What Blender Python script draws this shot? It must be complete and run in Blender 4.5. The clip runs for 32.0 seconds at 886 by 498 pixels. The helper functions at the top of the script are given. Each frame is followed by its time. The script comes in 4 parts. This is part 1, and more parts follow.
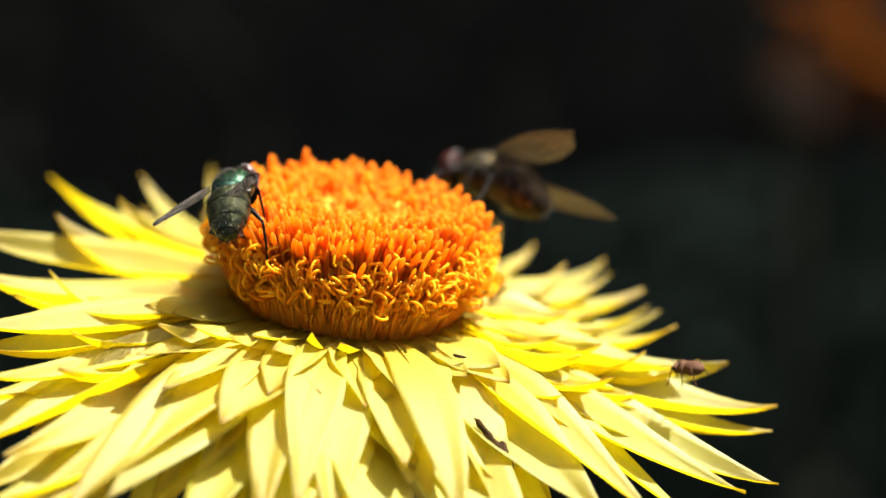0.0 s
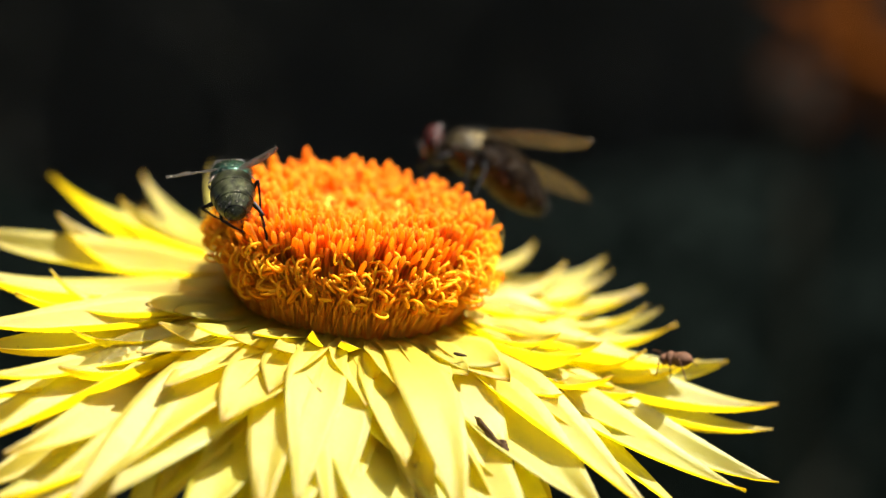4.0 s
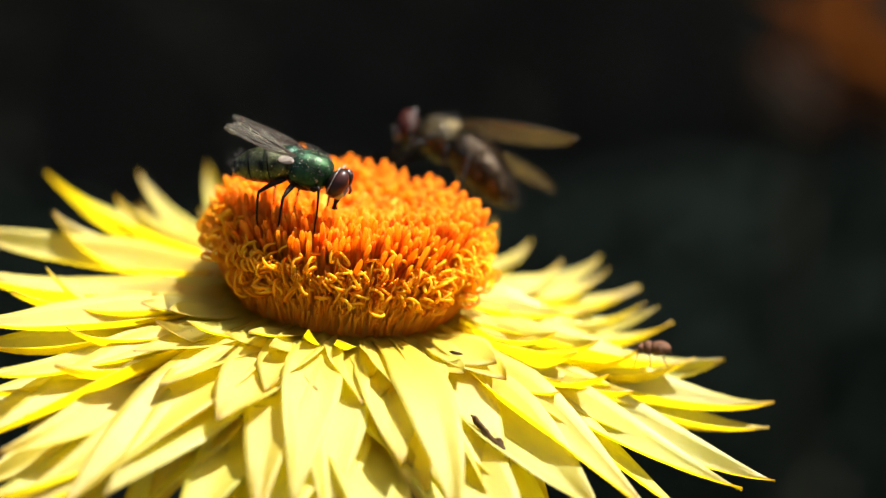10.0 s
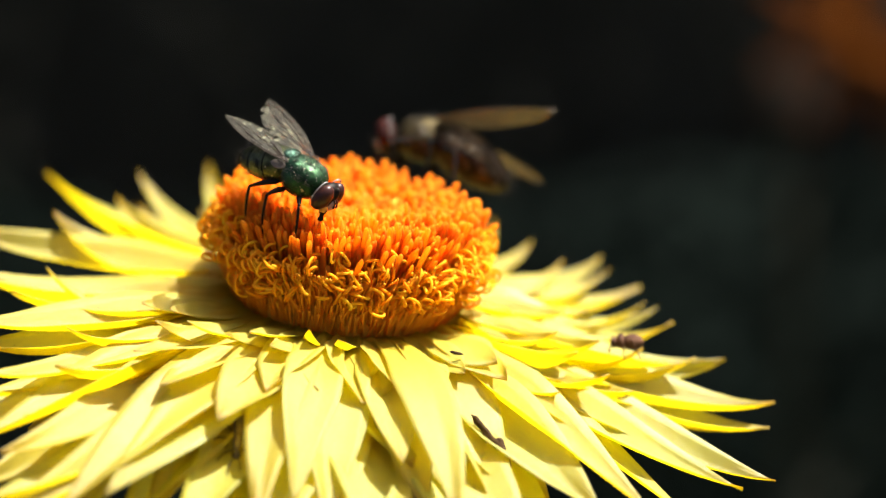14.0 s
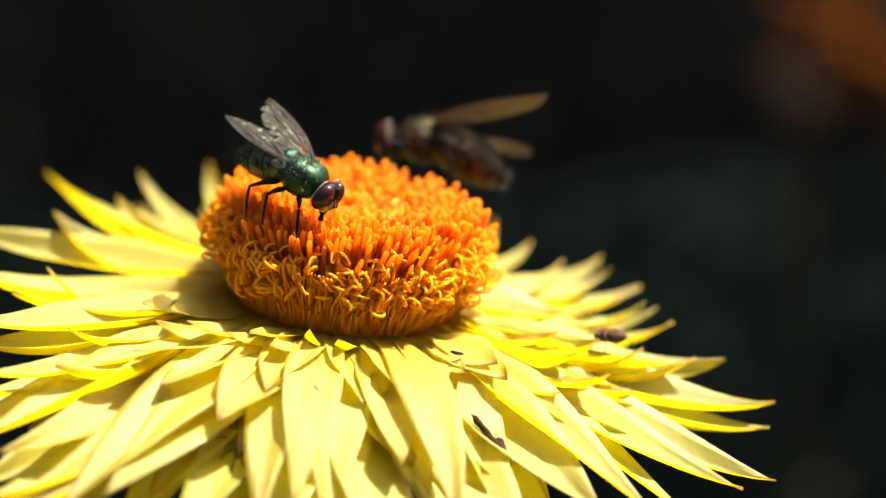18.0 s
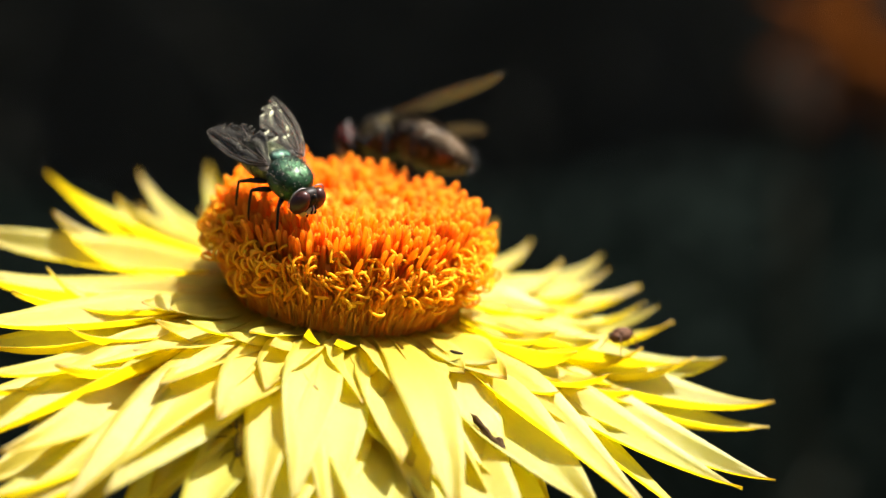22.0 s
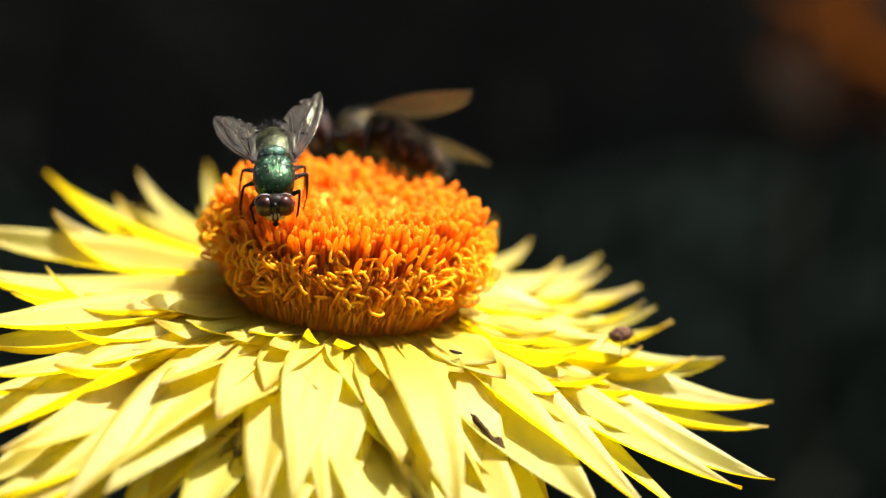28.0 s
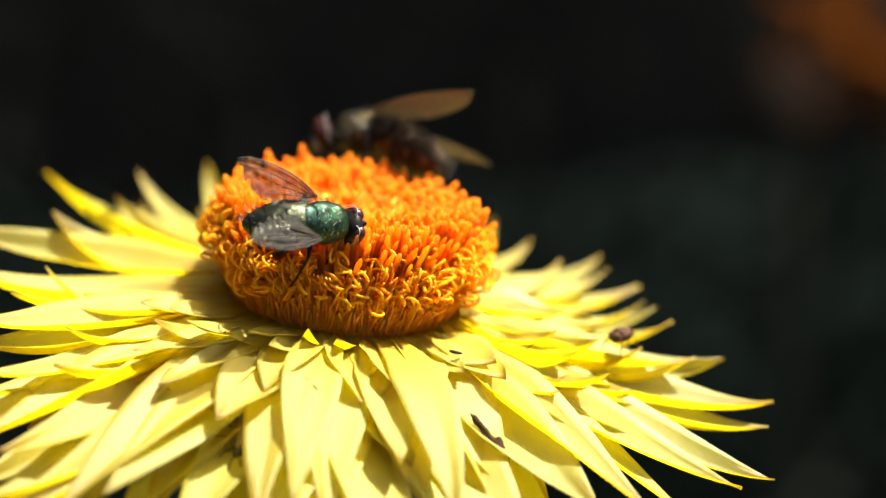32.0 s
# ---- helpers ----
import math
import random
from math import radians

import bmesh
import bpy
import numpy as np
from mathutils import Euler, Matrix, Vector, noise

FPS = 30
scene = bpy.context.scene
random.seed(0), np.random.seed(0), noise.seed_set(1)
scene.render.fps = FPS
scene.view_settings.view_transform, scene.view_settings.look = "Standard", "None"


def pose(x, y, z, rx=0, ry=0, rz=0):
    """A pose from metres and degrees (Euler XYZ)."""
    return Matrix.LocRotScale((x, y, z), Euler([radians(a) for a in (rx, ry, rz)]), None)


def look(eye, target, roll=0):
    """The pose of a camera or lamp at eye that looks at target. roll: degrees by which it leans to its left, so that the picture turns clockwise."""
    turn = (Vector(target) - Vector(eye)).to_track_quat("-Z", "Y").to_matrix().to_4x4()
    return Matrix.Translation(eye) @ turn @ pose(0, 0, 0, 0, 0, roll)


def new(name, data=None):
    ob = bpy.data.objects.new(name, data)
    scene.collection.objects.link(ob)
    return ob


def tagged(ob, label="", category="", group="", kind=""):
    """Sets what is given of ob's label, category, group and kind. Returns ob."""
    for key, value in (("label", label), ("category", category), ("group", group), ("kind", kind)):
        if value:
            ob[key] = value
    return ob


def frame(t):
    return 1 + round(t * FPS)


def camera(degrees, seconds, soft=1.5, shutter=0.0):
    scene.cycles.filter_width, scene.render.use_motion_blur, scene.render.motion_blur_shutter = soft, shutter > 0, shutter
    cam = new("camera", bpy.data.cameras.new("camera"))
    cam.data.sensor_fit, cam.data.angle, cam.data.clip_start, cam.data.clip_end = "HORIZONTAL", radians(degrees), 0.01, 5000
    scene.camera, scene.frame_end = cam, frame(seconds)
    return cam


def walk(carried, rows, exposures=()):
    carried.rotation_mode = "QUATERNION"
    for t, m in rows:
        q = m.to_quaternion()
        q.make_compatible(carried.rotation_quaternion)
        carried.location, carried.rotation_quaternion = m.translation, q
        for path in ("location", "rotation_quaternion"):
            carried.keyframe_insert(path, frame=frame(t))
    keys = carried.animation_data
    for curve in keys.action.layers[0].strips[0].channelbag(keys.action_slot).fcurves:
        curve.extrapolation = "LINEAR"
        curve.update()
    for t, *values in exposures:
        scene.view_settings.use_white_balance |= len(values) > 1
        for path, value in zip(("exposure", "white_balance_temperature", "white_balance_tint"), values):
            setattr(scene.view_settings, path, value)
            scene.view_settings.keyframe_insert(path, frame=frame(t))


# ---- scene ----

MM = 0.001
HEAD = Vector((0.0, 0.0, 0.5))          # where the flower head sits above the ground

# camera: long macro lens, a hand's width from the flower
PITCH = 8.0
FWD = Vector((0.0, math.cos(radians(PITCH)), -math.sin(radians(PITCH))))
RIGHT = Vector((1.0, 0.0, 0.0))
UP = RIGHT.cross(FWD)
DIST = 178.0
EYE = HEAD + (FWD * -DIST + RIGHT * 7.02 + UP * 3.633) * MM

cam = camera(20.4, 32.0, soft=1.4)
cam.data.dof.use_dof = True
cam.data.dof.focus_distance = 0.1665
cam.data.dof.aperture_fstop = 16.0

def aimed(sx, sy):
    # the hand-held sway: sideways and upwards
    return look(EYE, EYE + FWD - RIGHT * (sx / 4357.0) + UP * (sy / 4357.0))


walk(cam, [
    (0, aimed(4.8, 6.3)), (0.5, aimed(7.8, 9.7)), (1, aimed(13.1, 11.9)), (1.5, aimed(4.2, 5.1)), (2, aimed(9.9, 9.7)),
    (2.5, aimed(-1.5, 1.9)), (3, aimed(1.7, 5.8)), (3.5, aimed(5.6, 4.6)), (5.5, aimed(4.4, 2.2)), (6, aimed(-1.7, 3.6)),
    (6.5, aimed(8.7, 2.9)), (7, aimed(-1.7, 3.1)), (7.5, aimed(4.9, 4.3)), (8, aimed(0.5, 1.7)), (8.5, aimed(-2.0, 2.2)),
    (9, aimed(-0.2, 0.5)), (9.5, aimed(-0.5, 1.9)), (10, aimed(-1.3, 0.5)), (10.5, aimed(1.5, 2.2)), (11, aimed(-0.8, 0.2)),
    (11.5, aimed(-1.3, 1.4)), (12, aimed(-0.2, 0.8)), (12.5, aimed(-1.5, 1.0)), (13, aimed(0.2, 1.5)), (13.5, aimed(-1.5, 1.0)),
    (14, aimed(-0.2, 0.7)), (14.5, aimed(-1.5, 0.3)), (16.5, aimed(-1.9, -0.3)), (17, aimed(-0.8, 0.0)), (17.5, aimed(-0.8, 0.7)),
    (18, aimed(0.2, 0.3)), (18.5, aimed(-0.3, 0.0)), (19, aimed(0.8, 0.3)), (19.5, aimed(-1.5, -0.5)), (20, aimed(0.0, 0.0)),
    (20.5, aimed(-0.3, 0.2)), (21, aimed(-0.8, -0.3)), (21.5, aimed(-0.3, 0.0)), (22, aimed(-0.7, -0.5)), (22.5, aimed(-1.9, -0.8)),
    (23, aimed(-0.5, -0.7)), (23.5, aimed(-2.1, -0.8)), (24, aimed(-2.2, -0.8)), (24.5, aimed(-1.0, -1.2)), (25, aimed(-2.4, -1.0)),
    (25.5, aimed(-1.5, -1.4)), (27.5, aimed(-2.1, -1.7)), (28, aimed(-1.9, -1.2)), (28.5, aimed(-3.4, -1.2)), (29, aimed(-2.7, -1.4)),
    (29.5, aimed(-2.0, -0.8)), (30, aimed(-1.7, -1.0)), (30.5, aimed(-1.5, -1.0)), (31, aimed(-2.2, -0.8)), (31.5, aimed(-1.5, -1.0)),
    (32, aimed(-1.9, -0.8)),
], exposures=[(0.0, 1.66, 6700, 12), (32.0, 1.66, 6700, 12)])

# ---- light ----
SUN_DIR = Vector((0.42, 0.06, 0.90)).normalized()    # towards the sun
world = bpy.data.worlds.new("sky")
scene.world = world
world.use_nodes = True
wn = world.node_tree
sky = wn.nodes.new("ShaderNodeTexSky")
sky.sky_type = "NISHITA"
sky.sun_disc = False
sky.sun_elevation = math.asin(SUN_DIR.z)
sky.air_density = 0.4
sky.dust_density = 5.0      # a hazy, whitish summer sky
sky.sun_rotation = math.atan2(SUN_DIR.x, SUN_DIR.y)
wn.links.new(sky.outputs[0], wn.nodes["Background"].inputs[0])
wn.nodes["Background"].inputs[1].default_value = 0.068
sun = new("sun", bpy.data.lights.new("sun", "SUN"))
sun.data.energy = 5.0
sun.data.angle = radians(0.53)
sun.data.color = (1.0, 0.97, 0.92)
sun.matrix_world = look(HEAD + SUN_DIR * 3.0, HEAD)


# ---- materials ----
def mat(name):
    m = bpy.data.materials.new(name)
    m.use_nodes = True
    nt = m.node_tree
    b = nt.nodes["Principled BSDF"]
    return m, nt, b


def node(nt, kind, **inputs):
    n = nt.nodes.new(kind)
    for k, v in inputs.items():
        n.inputs[k.replace("_", " ")].default_value = v
    return n


def ramp(nt, fac, *stops):
    r = nt.nodes.new("ShaderNodeValToRGB")
    e = r.color_ramp.elements
    while len(e) < len(stops):
        e.new(0.5)
    for el, (p, c) in zip(e, stops):
        el.position, el.color = p, (*c, 1.0)
    nt.links.new(fac, r.inputs[0])
    return r.outputs[0]


def mix(nt, kind, fac, a, b):
    n = nt.nodes.new("ShaderNodeMix")
    n.data_type, n.blend_type = "RGBA", kind
    for sock, v in ((0, fac), (6, a), (7, b)):
        if isinstance(v, (int, float)):
            n.inputs[sock].default_value = v
        elif isinstance(v, tuple):
            n.inputs[sock].default_value = (*v, 1.0)
        else:
            nt.links.new(v, n.inputs[sock])
    return n.outputs[2]


def grain(nt, scale, detail=3.0, rough=0.55, stretch=None, coords="Object"):
    tc = nt.nodes.new("ShaderNodeTexCoord")
    src = tc.outputs[coords]
    if stretch:
        mp = nt.nodes.new("ShaderNodeMapping")
        mp.inputs["Scale"].default_value = stretch
        nt.links.new(src, mp.inputs[0])
        src = mp.outputs[0]
    n = node(nt, "ShaderNodeTexNoise", Scale=scale, Detail=detail, Roughness=rough)
    nt.links.new(src, n.inputs["Vector"])
    return n.outputs[0]


def bump(nt, b, height, strength, distance=0.0001):
    n = node(nt, "ShaderNodeBump", Strength=strength, Distance=distance)
    nt.links.new(height, n.inputs["Height"])
    nt.links.new(n.outputs[0], b.inputs["Normal"])


def simple(name, color, rough=0.5, metal=0.0, shine=0.5, scale=2000.0, vary=0.25, relief=0.2, dist=0.00004):
    m, nt, b = mat(name)
    g = grain(nt, scale)
    dark = tuple(c * (1 - vary) for c in color)
    light = tuple(min(1.0, c * (1 + vary)) for c in color)
    nt.links.new(ramp(nt, g, (0.3, dark), (0.7, light)), b.inputs["Base Color"])
    b.inputs["Roughness"].default_value, b.inputs["Metallic"].default_value = rough, metal
    b.inputs["Specular IOR Level"].default_value = shine
    bump(nt, b, grain(nt, scale * 2.3), relief, dist)
    return m


def petal_material(name, root, middle, tip, through_light):
    # papery bract: colour runs along its length, fine veins, satin gloss, light shines through
    m, nt, b = mat(name)
    uv = nt.nodes.new("ShaderNodeUVMap")
    sep = nt.nodes.new("ShaderNodeSeparateXYZ")
    nt.links.new(uv.outputs[0], sep.inputs[0])
    along = ramp(nt, sep.outputs[1], (0.0, root), (0.52, middle), (0.76, middle), (1.0, tip))
    info = nt.nodes.new("ShaderNodeObjectInfo")
    tone = ramp(nt, info.outputs["Random"], (0.0, (0.95, 0.92, 0.75)), (0.5, (1.0, 1.0, 1.0)), (1.0, (0.92, 1.0, 0.90)))
    c = mix(nt, "MULTIPLY", 1.0, along, tone)
    veins = grain(nt, 60.0, 2.0, stretch=(9.0, 0.25, 1.0), coords="UV")
    blot = grain(nt, 260.0, 3.0)
    fine = grain(nt, 90.0, 4.0, 0.7, stretch=(14.0, 0.35, 1.0), coords="UV")
    c = mix(nt, "MULTIPLY", 0.30, c, ramp(nt, veins, (0.35, (0.72, 0.64, 0.35)), (0.6, (1, 1, 1))))
    c = mix(nt, "MULTIPLY", 0.30, c, ramp(nt, fine, (0.38, (0.70, 0.62, 0.35)), (0.58, (1, 1, 1))))
    c = mix(nt, "MULTIPLY", 0.22, c, ramp(nt, blot, (0.32, (0.80, 0.74, 0.5)), (0.6, (1, 1, 1))))
    specks = grain(nt, 2600.0, 1.0)
    c = mix(nt, "MULTIPLY", 0.8, c, ramp(nt, specks, (0.20, (0.25, 0.16, 0.06)), (0.235, (1, 1, 1))))
    nt.links.new(c, b.inputs["Base Color"])
    b.inputs["Roughness"].default_value = 0.8
    b.inputs["Specular IOR Level"].default_value = 0.0
    bump(nt, b, mix(nt, "MIX", 0.5, veins, fine), 0.4, 0.00009)
    t = nt.nodes.new("ShaderNodeBsdfTranslucent")
    # light that has passed through the bract is deeper in colour
    nt.links.new(mix(nt, "MULTIPLY", 1.0, c, (1.0, 0.90, 0.09)), t.inputs[0])
    ms = nt.nodes.new("ShaderNodeMixShader")
    ms.inputs[0].default_value = through_light
    nt.links.new(b.outputs[0], ms.inputs[1])
    nt.links.new(t.outputs[0], ms.inputs[2])
    # a waxy satin skin over it
    gloss = node(nt, "ShaderNodeBsdfGlossy", Color=(1, 1, 1, 1), Roughness=0.45)
    nt.links.new(b.inputs["Normal"].links[0].from_socket, gloss.inputs["Normal"])
    top = nt.nodes.new("ShaderNodeMixShader")
    top.inputs[0].default_value = 0.032
    nt.links.new(ms.outputs[0], top.inputs[1])
    nt.links.new(gloss.outputs[0], top.inputs[2])
    nt.links.new(top.outputs[0], nt.nodes["Material Output"].inputs[0])
    return m


def floret_material(name, low, high, through_light, per_island):
    # waxy orange tubes, darker towards the foot
    m, nt, b = mat(name)
    uv = nt.nodes.new("ShaderNodeUVMap")
    sep = nt.nodes.new("ShaderNodeSeparateXYZ")
    nt.links.new(uv.outputs[0], sep.inputs[0])
    c = ramp(nt, sep.outputs[1], (0.0, low), (0.75, high), (1.0, tuple(min(1.0, v * 1.15) for v in high)))
    if per_island:
        rnd = nt.nodes.new("ShaderNodeNewGeometry").outputs["Random Per Island"]
    else:
        rnd = nt.nodes.new("ShaderNodeObjectInfo").outputs["Random"]
    c = mix(nt, "MULTIPLY", 1.0, c, ramp(nt, rnd, (0.0, (0.9, 0.8, 0.7)), (0.6, (1.0, 1.0, 1.0)), (1.0, (1.0, 1.12, 1.3))))
    nt.links.new(c, b.inputs["Base Color"])
    b.inputs["Roughness"].default_value = 0.6
    b.inputs["Specular IOR Level"].default_value = 0.12
    bump(nt, b, grain(nt, 5000.0), 0.2, 0.00003)
    t = nt.nodes.new("ShaderNodeBsdfTranslucent")
    nt.links.new(c, t.inputs[0])
    ms = nt.nodes.new("ShaderNodeMixShader")
    ms.inputs[0].default_value = through_light
    nt.links.new(b.outputs[0], ms.inputs[1])
    nt.links.new(t.outputs[0], ms.inputs[2])
    nt.links.new(ms.outputs[0], nt.nodes["Material Output"].inputs[0])
    return m


def shell_material(name, dark, light, rough, sheen_scale=900.0, metal=0.75, coat=0.3, fore=None):
    # metallic insect cuticle with dust and pits; fore: the hue that it shades into towards the tail end of the part
    m, nt, b = mat(name)
    big = grain(nt, sheen_scale, 3.0)
    c = ramp(nt, big, (0.3, dark), (0.68, light))
    if fore:
        tc = nt.nodes.new("ShaderNodeTexCoord")
        sep = nt.nodes.new("ShaderNodeSeparateXYZ")
        nt.links.new(tc.outputs["Object"], sep.inputs[0])
        rng = node(nt, "ShaderNodeMapRange")
        for k, v in ((1, 0.0014), (2, -0.0008), (3, 0.0), (4, 1.0)):
            rng.inputs[k].default_value = v
        nt.links.new(sep.outputs[0], rng.inputs[0])
        c = mix(nt, "MIX", rng.outputs[0], c, ramp(nt, big, (0.3, dark), (0.68, fore)))
    pits = grain(nt, 7500.0, 4.0, 0.7)
    dust = ramp(nt, grain(nt, 5200.0, 1.0), (0.66, (0, 0, 0)), (0.72, (1, 1, 1)))
    c = mix(nt, "MIX", dust, c, (0.34, 0.31, 0.24))
    nt.links.new(c, b.inputs["Base Color"])
    b.inputs["Metallic"].default_value = metal
    b.inputs["Roughness"].default_value = rough
    b.inputs["Coat Weight"].default_value = coat
    b.inputs["Coat Roughness"].default_value = 0.25
    bump(nt, b, pits, 0.9, 0.00006)
    return m


def wing_material(name, tint, clear, film=0.0, shine=0.6):
    # a thin membrane: partly clear, with a satin, slightly rainbow-hued gloss and fine pleats
    m, nt, b = mat(name)
    b.inputs["Roughness"].default_value = 0.30
    ripple = grain(nt, 2400.0, 2.0)
    nt.links.new(ramp(nt, ripple, (0.3, tuple(c * 0.7 for c in tint)), (0.7, tint)), b.inputs["Base Color"])
    b.inputs["Specular IOR Level"].default_value = shine
    if film:
        b.inputs["Thin Film Thickness"].default_value = film
        b.inputs["Thin Film IOR"].default_value = 1.5
        b.inputs["Coat Weight"].default_value = 0.2
        b.inputs["Coat IOR"].default_value = 1.6
        b.inputs["Coat Roughness"].default_value = 0.24
    bump(nt, b, grain(nt, 1500.0, 4.0, 0.6, stretch=(0.35, 1.4, 1.0)), 0.3, 0.00012)
    t = nt.nodes.new("ShaderNodeBsdfTranslucent")
    t.inputs[0].default_value = (*tint, 1)
    m1 = nt.nodes.new("ShaderNodeMixShader")
    m1.inputs[0].default_value = 0.35
    nt.links.new(b.outputs[0], m1.inputs[1])
    nt.links.new(t.outputs[0], m1.inputs[2])
    tr = nt.nodes.new("ShaderNodeBsdfTransparent")
    tr.inputs[0].default_value = (*[0.6 + 0.4 * c for c in tint], 1)
    m2 = nt.nodes.new("ShaderNodeMixShader")
    m2.inputs[0].default_value = clear
    nt.links.new(m1.outputs[0], m2.inputs[1])
    nt.links.new(tr.outputs[0], m2.inputs[2])
    nt.links.new(m2.outputs[0], nt.nodes["Material Output"].inputs[0])
    return m


def underside_material(name, color, clear):
    # the thin clear skin under a bract
    m, nt, b = mat(name)
    nt.links.new(ramp(nt, grain(nt, 700.0), (0.3, tuple(c * 0.85 for c in color)), (0.7, color)), b.inputs["Base Color"])
    b.inputs["Roughness"].default_value = 0.6
    b.inputs["Specular IOR Level"].default_value = 0.2
    t = nt.nodes.new("ShaderNodeBsdfTranslucent")
    t.inputs[0].default_value = (*color, 1)
    see = nt.nodes.new("ShaderNodeBsdfTransparent")
    see.inputs[0].default_value = (1.0, 0.97, 0.75, 1)
    for fac, first, second in ((0.8, b, t), (clear, None, see)):
        ms = nt.nodes.new("ShaderNodeMixShader")
        ms.inputs[0].default_value = fac
        nt.links.new((first or last).outputs[0], ms.inputs[1])
        nt.links.new(second.outputs[0], ms.inputs[2])
        last = ms
    nt.links.new(last.outputs[0], nt.nodes["Material Output"].inputs[0])
    return m


M_UNDERSIDE = underside_material("bract_underside", (0.88, 0.76, 0.08), 0.78)
M_BRACT = petal_material("yellow_bract", (0.78, 0.63, 0.03), (0.76, 0.72, 0.14), (0.54, 0.41, 0.03), 0.68)
# orange bracts of the far flower, dimmed in colour to stand for shade
M_BRACT_ORANGE_SHADED = simple("shaded_orange_bract", (0.078, 0.023, 0.004), 0.9, shine=0.0, scale=400.0)
M_FLORET = floret_material("floret", (0.85, 0.37, 0.035), (0.88, 0.415, 0.05), 0.80, False)
M_FLORET_MANY = floret_material("floret_many", (0.85, 0.37, 0.035), (0.88, 0.415, 0.05), 0.80, True)
M_TUBE = floret_material("floret_foot", (0.93, 0.36, 0.03), (0.98, 0.43, 0.025), 0.35, True)
M_STYLE = floret_material("style", (0.98, 0.50, 0.01), (0.98, 0.60, 0.03), 0.5, False)
M_STYLE_MANY = floret_material("style_many", (0.97, 0.43, 0.008), (0.97, 0.50, 0.02), 0.55, True)
M_CORE = simple("receptacle_core", (0.95, 0.42, 0.03), 0.7, scale=900.0)
# far stalks: stem green taken down to a shaded tone
M_STEM_SHADED = simple("stem_shaded", (0.012, 0.012, 0.006), 0.7, shine=0.1, scale=500.0)
M_STEM = simple("stem_green", (0.10, 0.16, 0.05), 0.6, scale=500.0)
M_GREEN = shell_material("green_cuticle", (0.002, 0.008, 0.003), (0.026, 0.090, 0.030), 0.30, 1800.0, coat=0.1, fore=(0.022, 0.088, 0.060))
M_OLIVE = shell_material("olive_cuticle", (0.006, 0.008, 0.004), (0.095, 0.108, 0.046), 0.28, 1800.0, coat=0.05)
M_SUTURE = simple("dark_suture", (0.004, 0.004, 0.004), 0.6, shine=0.08)
M_BLACK = simple("black_cuticle", (0.010, 0.007, 0.005), 0.45, vary=0.5, shine=0.15)
M_EYE = simple("red_eye", (0.034, 0.010, 0.007), 0.34, scale=16000.0, vary=0.2, relief=0.3, dist=0.00001, shine=0.3)
M_EYE_BROWN = simple("brown_eye", (0.028, 0.007, 0.005), 0.5, scale=16000.0, vary=0.3, shine=0.08)
M_FACE = simple("silver_face", (0.26, 0.255, 0.24), 0.4, scale=3500.0)
M_FACE_YELLOW = simple("yellow_face", (0.45, 0.36, 0.06), 0.4, scale=3500.0)
M_HAIR = simple("black_bristle", (0.02, 0.018, 0.015), 0.4)
M_STRIPE = simple("white_band", (0.065, 0.058, 0.052), 0.7, scale=3500.0)
M_TAWNY = simple("tawny_dust", (0.030, 0.026, 0.010), 0.8, scale=2500.0, vary=0.6, shine=0.1)
M_DUST = simple("pollen", (0.8, 0.72, 0.45), 0.8)
M_CALYPTER = simple("pale_calypter", (0.17, 0.14, 0.115), 0.6, shine=0.2)
M_WING = wing_material("smoky_wing", (0.17, 0.16, 0.14), 0.72, 420.0, 0.7)
M_PALE_WING = wing_material("pale_wing", (0.16, 0.14, 0.09), 0.5)
M_VEIN = simple("wing_vein", (0.03, 0.02, 0.014), 0.5, shine=0.2)
M_AMBER = wing_material("amber_wing", (0.14, 0.10, 0.042), 0.46)
M_BRONZE = shell_material("bronze_cuticle", (0.004, 0.003, 0.001), (0.060, 0.045, 0.014), 0.5, 1100.0, metal=0.8, coat=0.0)
M_RUST = shell_material("rust_cuticle", (0.005, 0.003, 0.001), (0.046, 0.026, 0.008), 0.5, 1100.0, metal=0.8, coat=0.0)
M_TAN = simple("tan_cuticle", (0.085, 0.042, 0.022), 0.7, shine=0.08)
M_GREY = simple("grey_cuticle", (0.10, 0.08, 0.055), 0.5)
M_DEBRIS = simple("dry_debris", (0.045, 0.026, 0.011), 0.9, vary=0.5, shine=0.08)
M_LEAF = simple("hedge_leaf", (0.038, 0.0388, 0.026), 0.7, shine=0.1, scale=60.0)
# bush leaves: near-black colour replaces the shade that the sun would break
M_TEAL_SHADED = simple("shaded_blue_green_leaf", (0.0050, 0.0088, 0.0070), 0.9, shine=0.03, scale=60.0)
# olive of the far bud and disc, with shade painted into it
M_OLIVE_SHADED = simple("olive_shaded", (0.009, 0.0055, 0.0016), 0.7, shine=0.1, scale=300.0)
M_LEAF_DARK = simple("hedge_inside", (0.052, 0.0528, 0.039), 0.9, shine=0.1, scale=40.0)
M_SOIL = simple("soil", (0.030, 0.028, 0.022), 0.9, shine=0.1, scale=30.0, relief=0.5, dist=0.01)


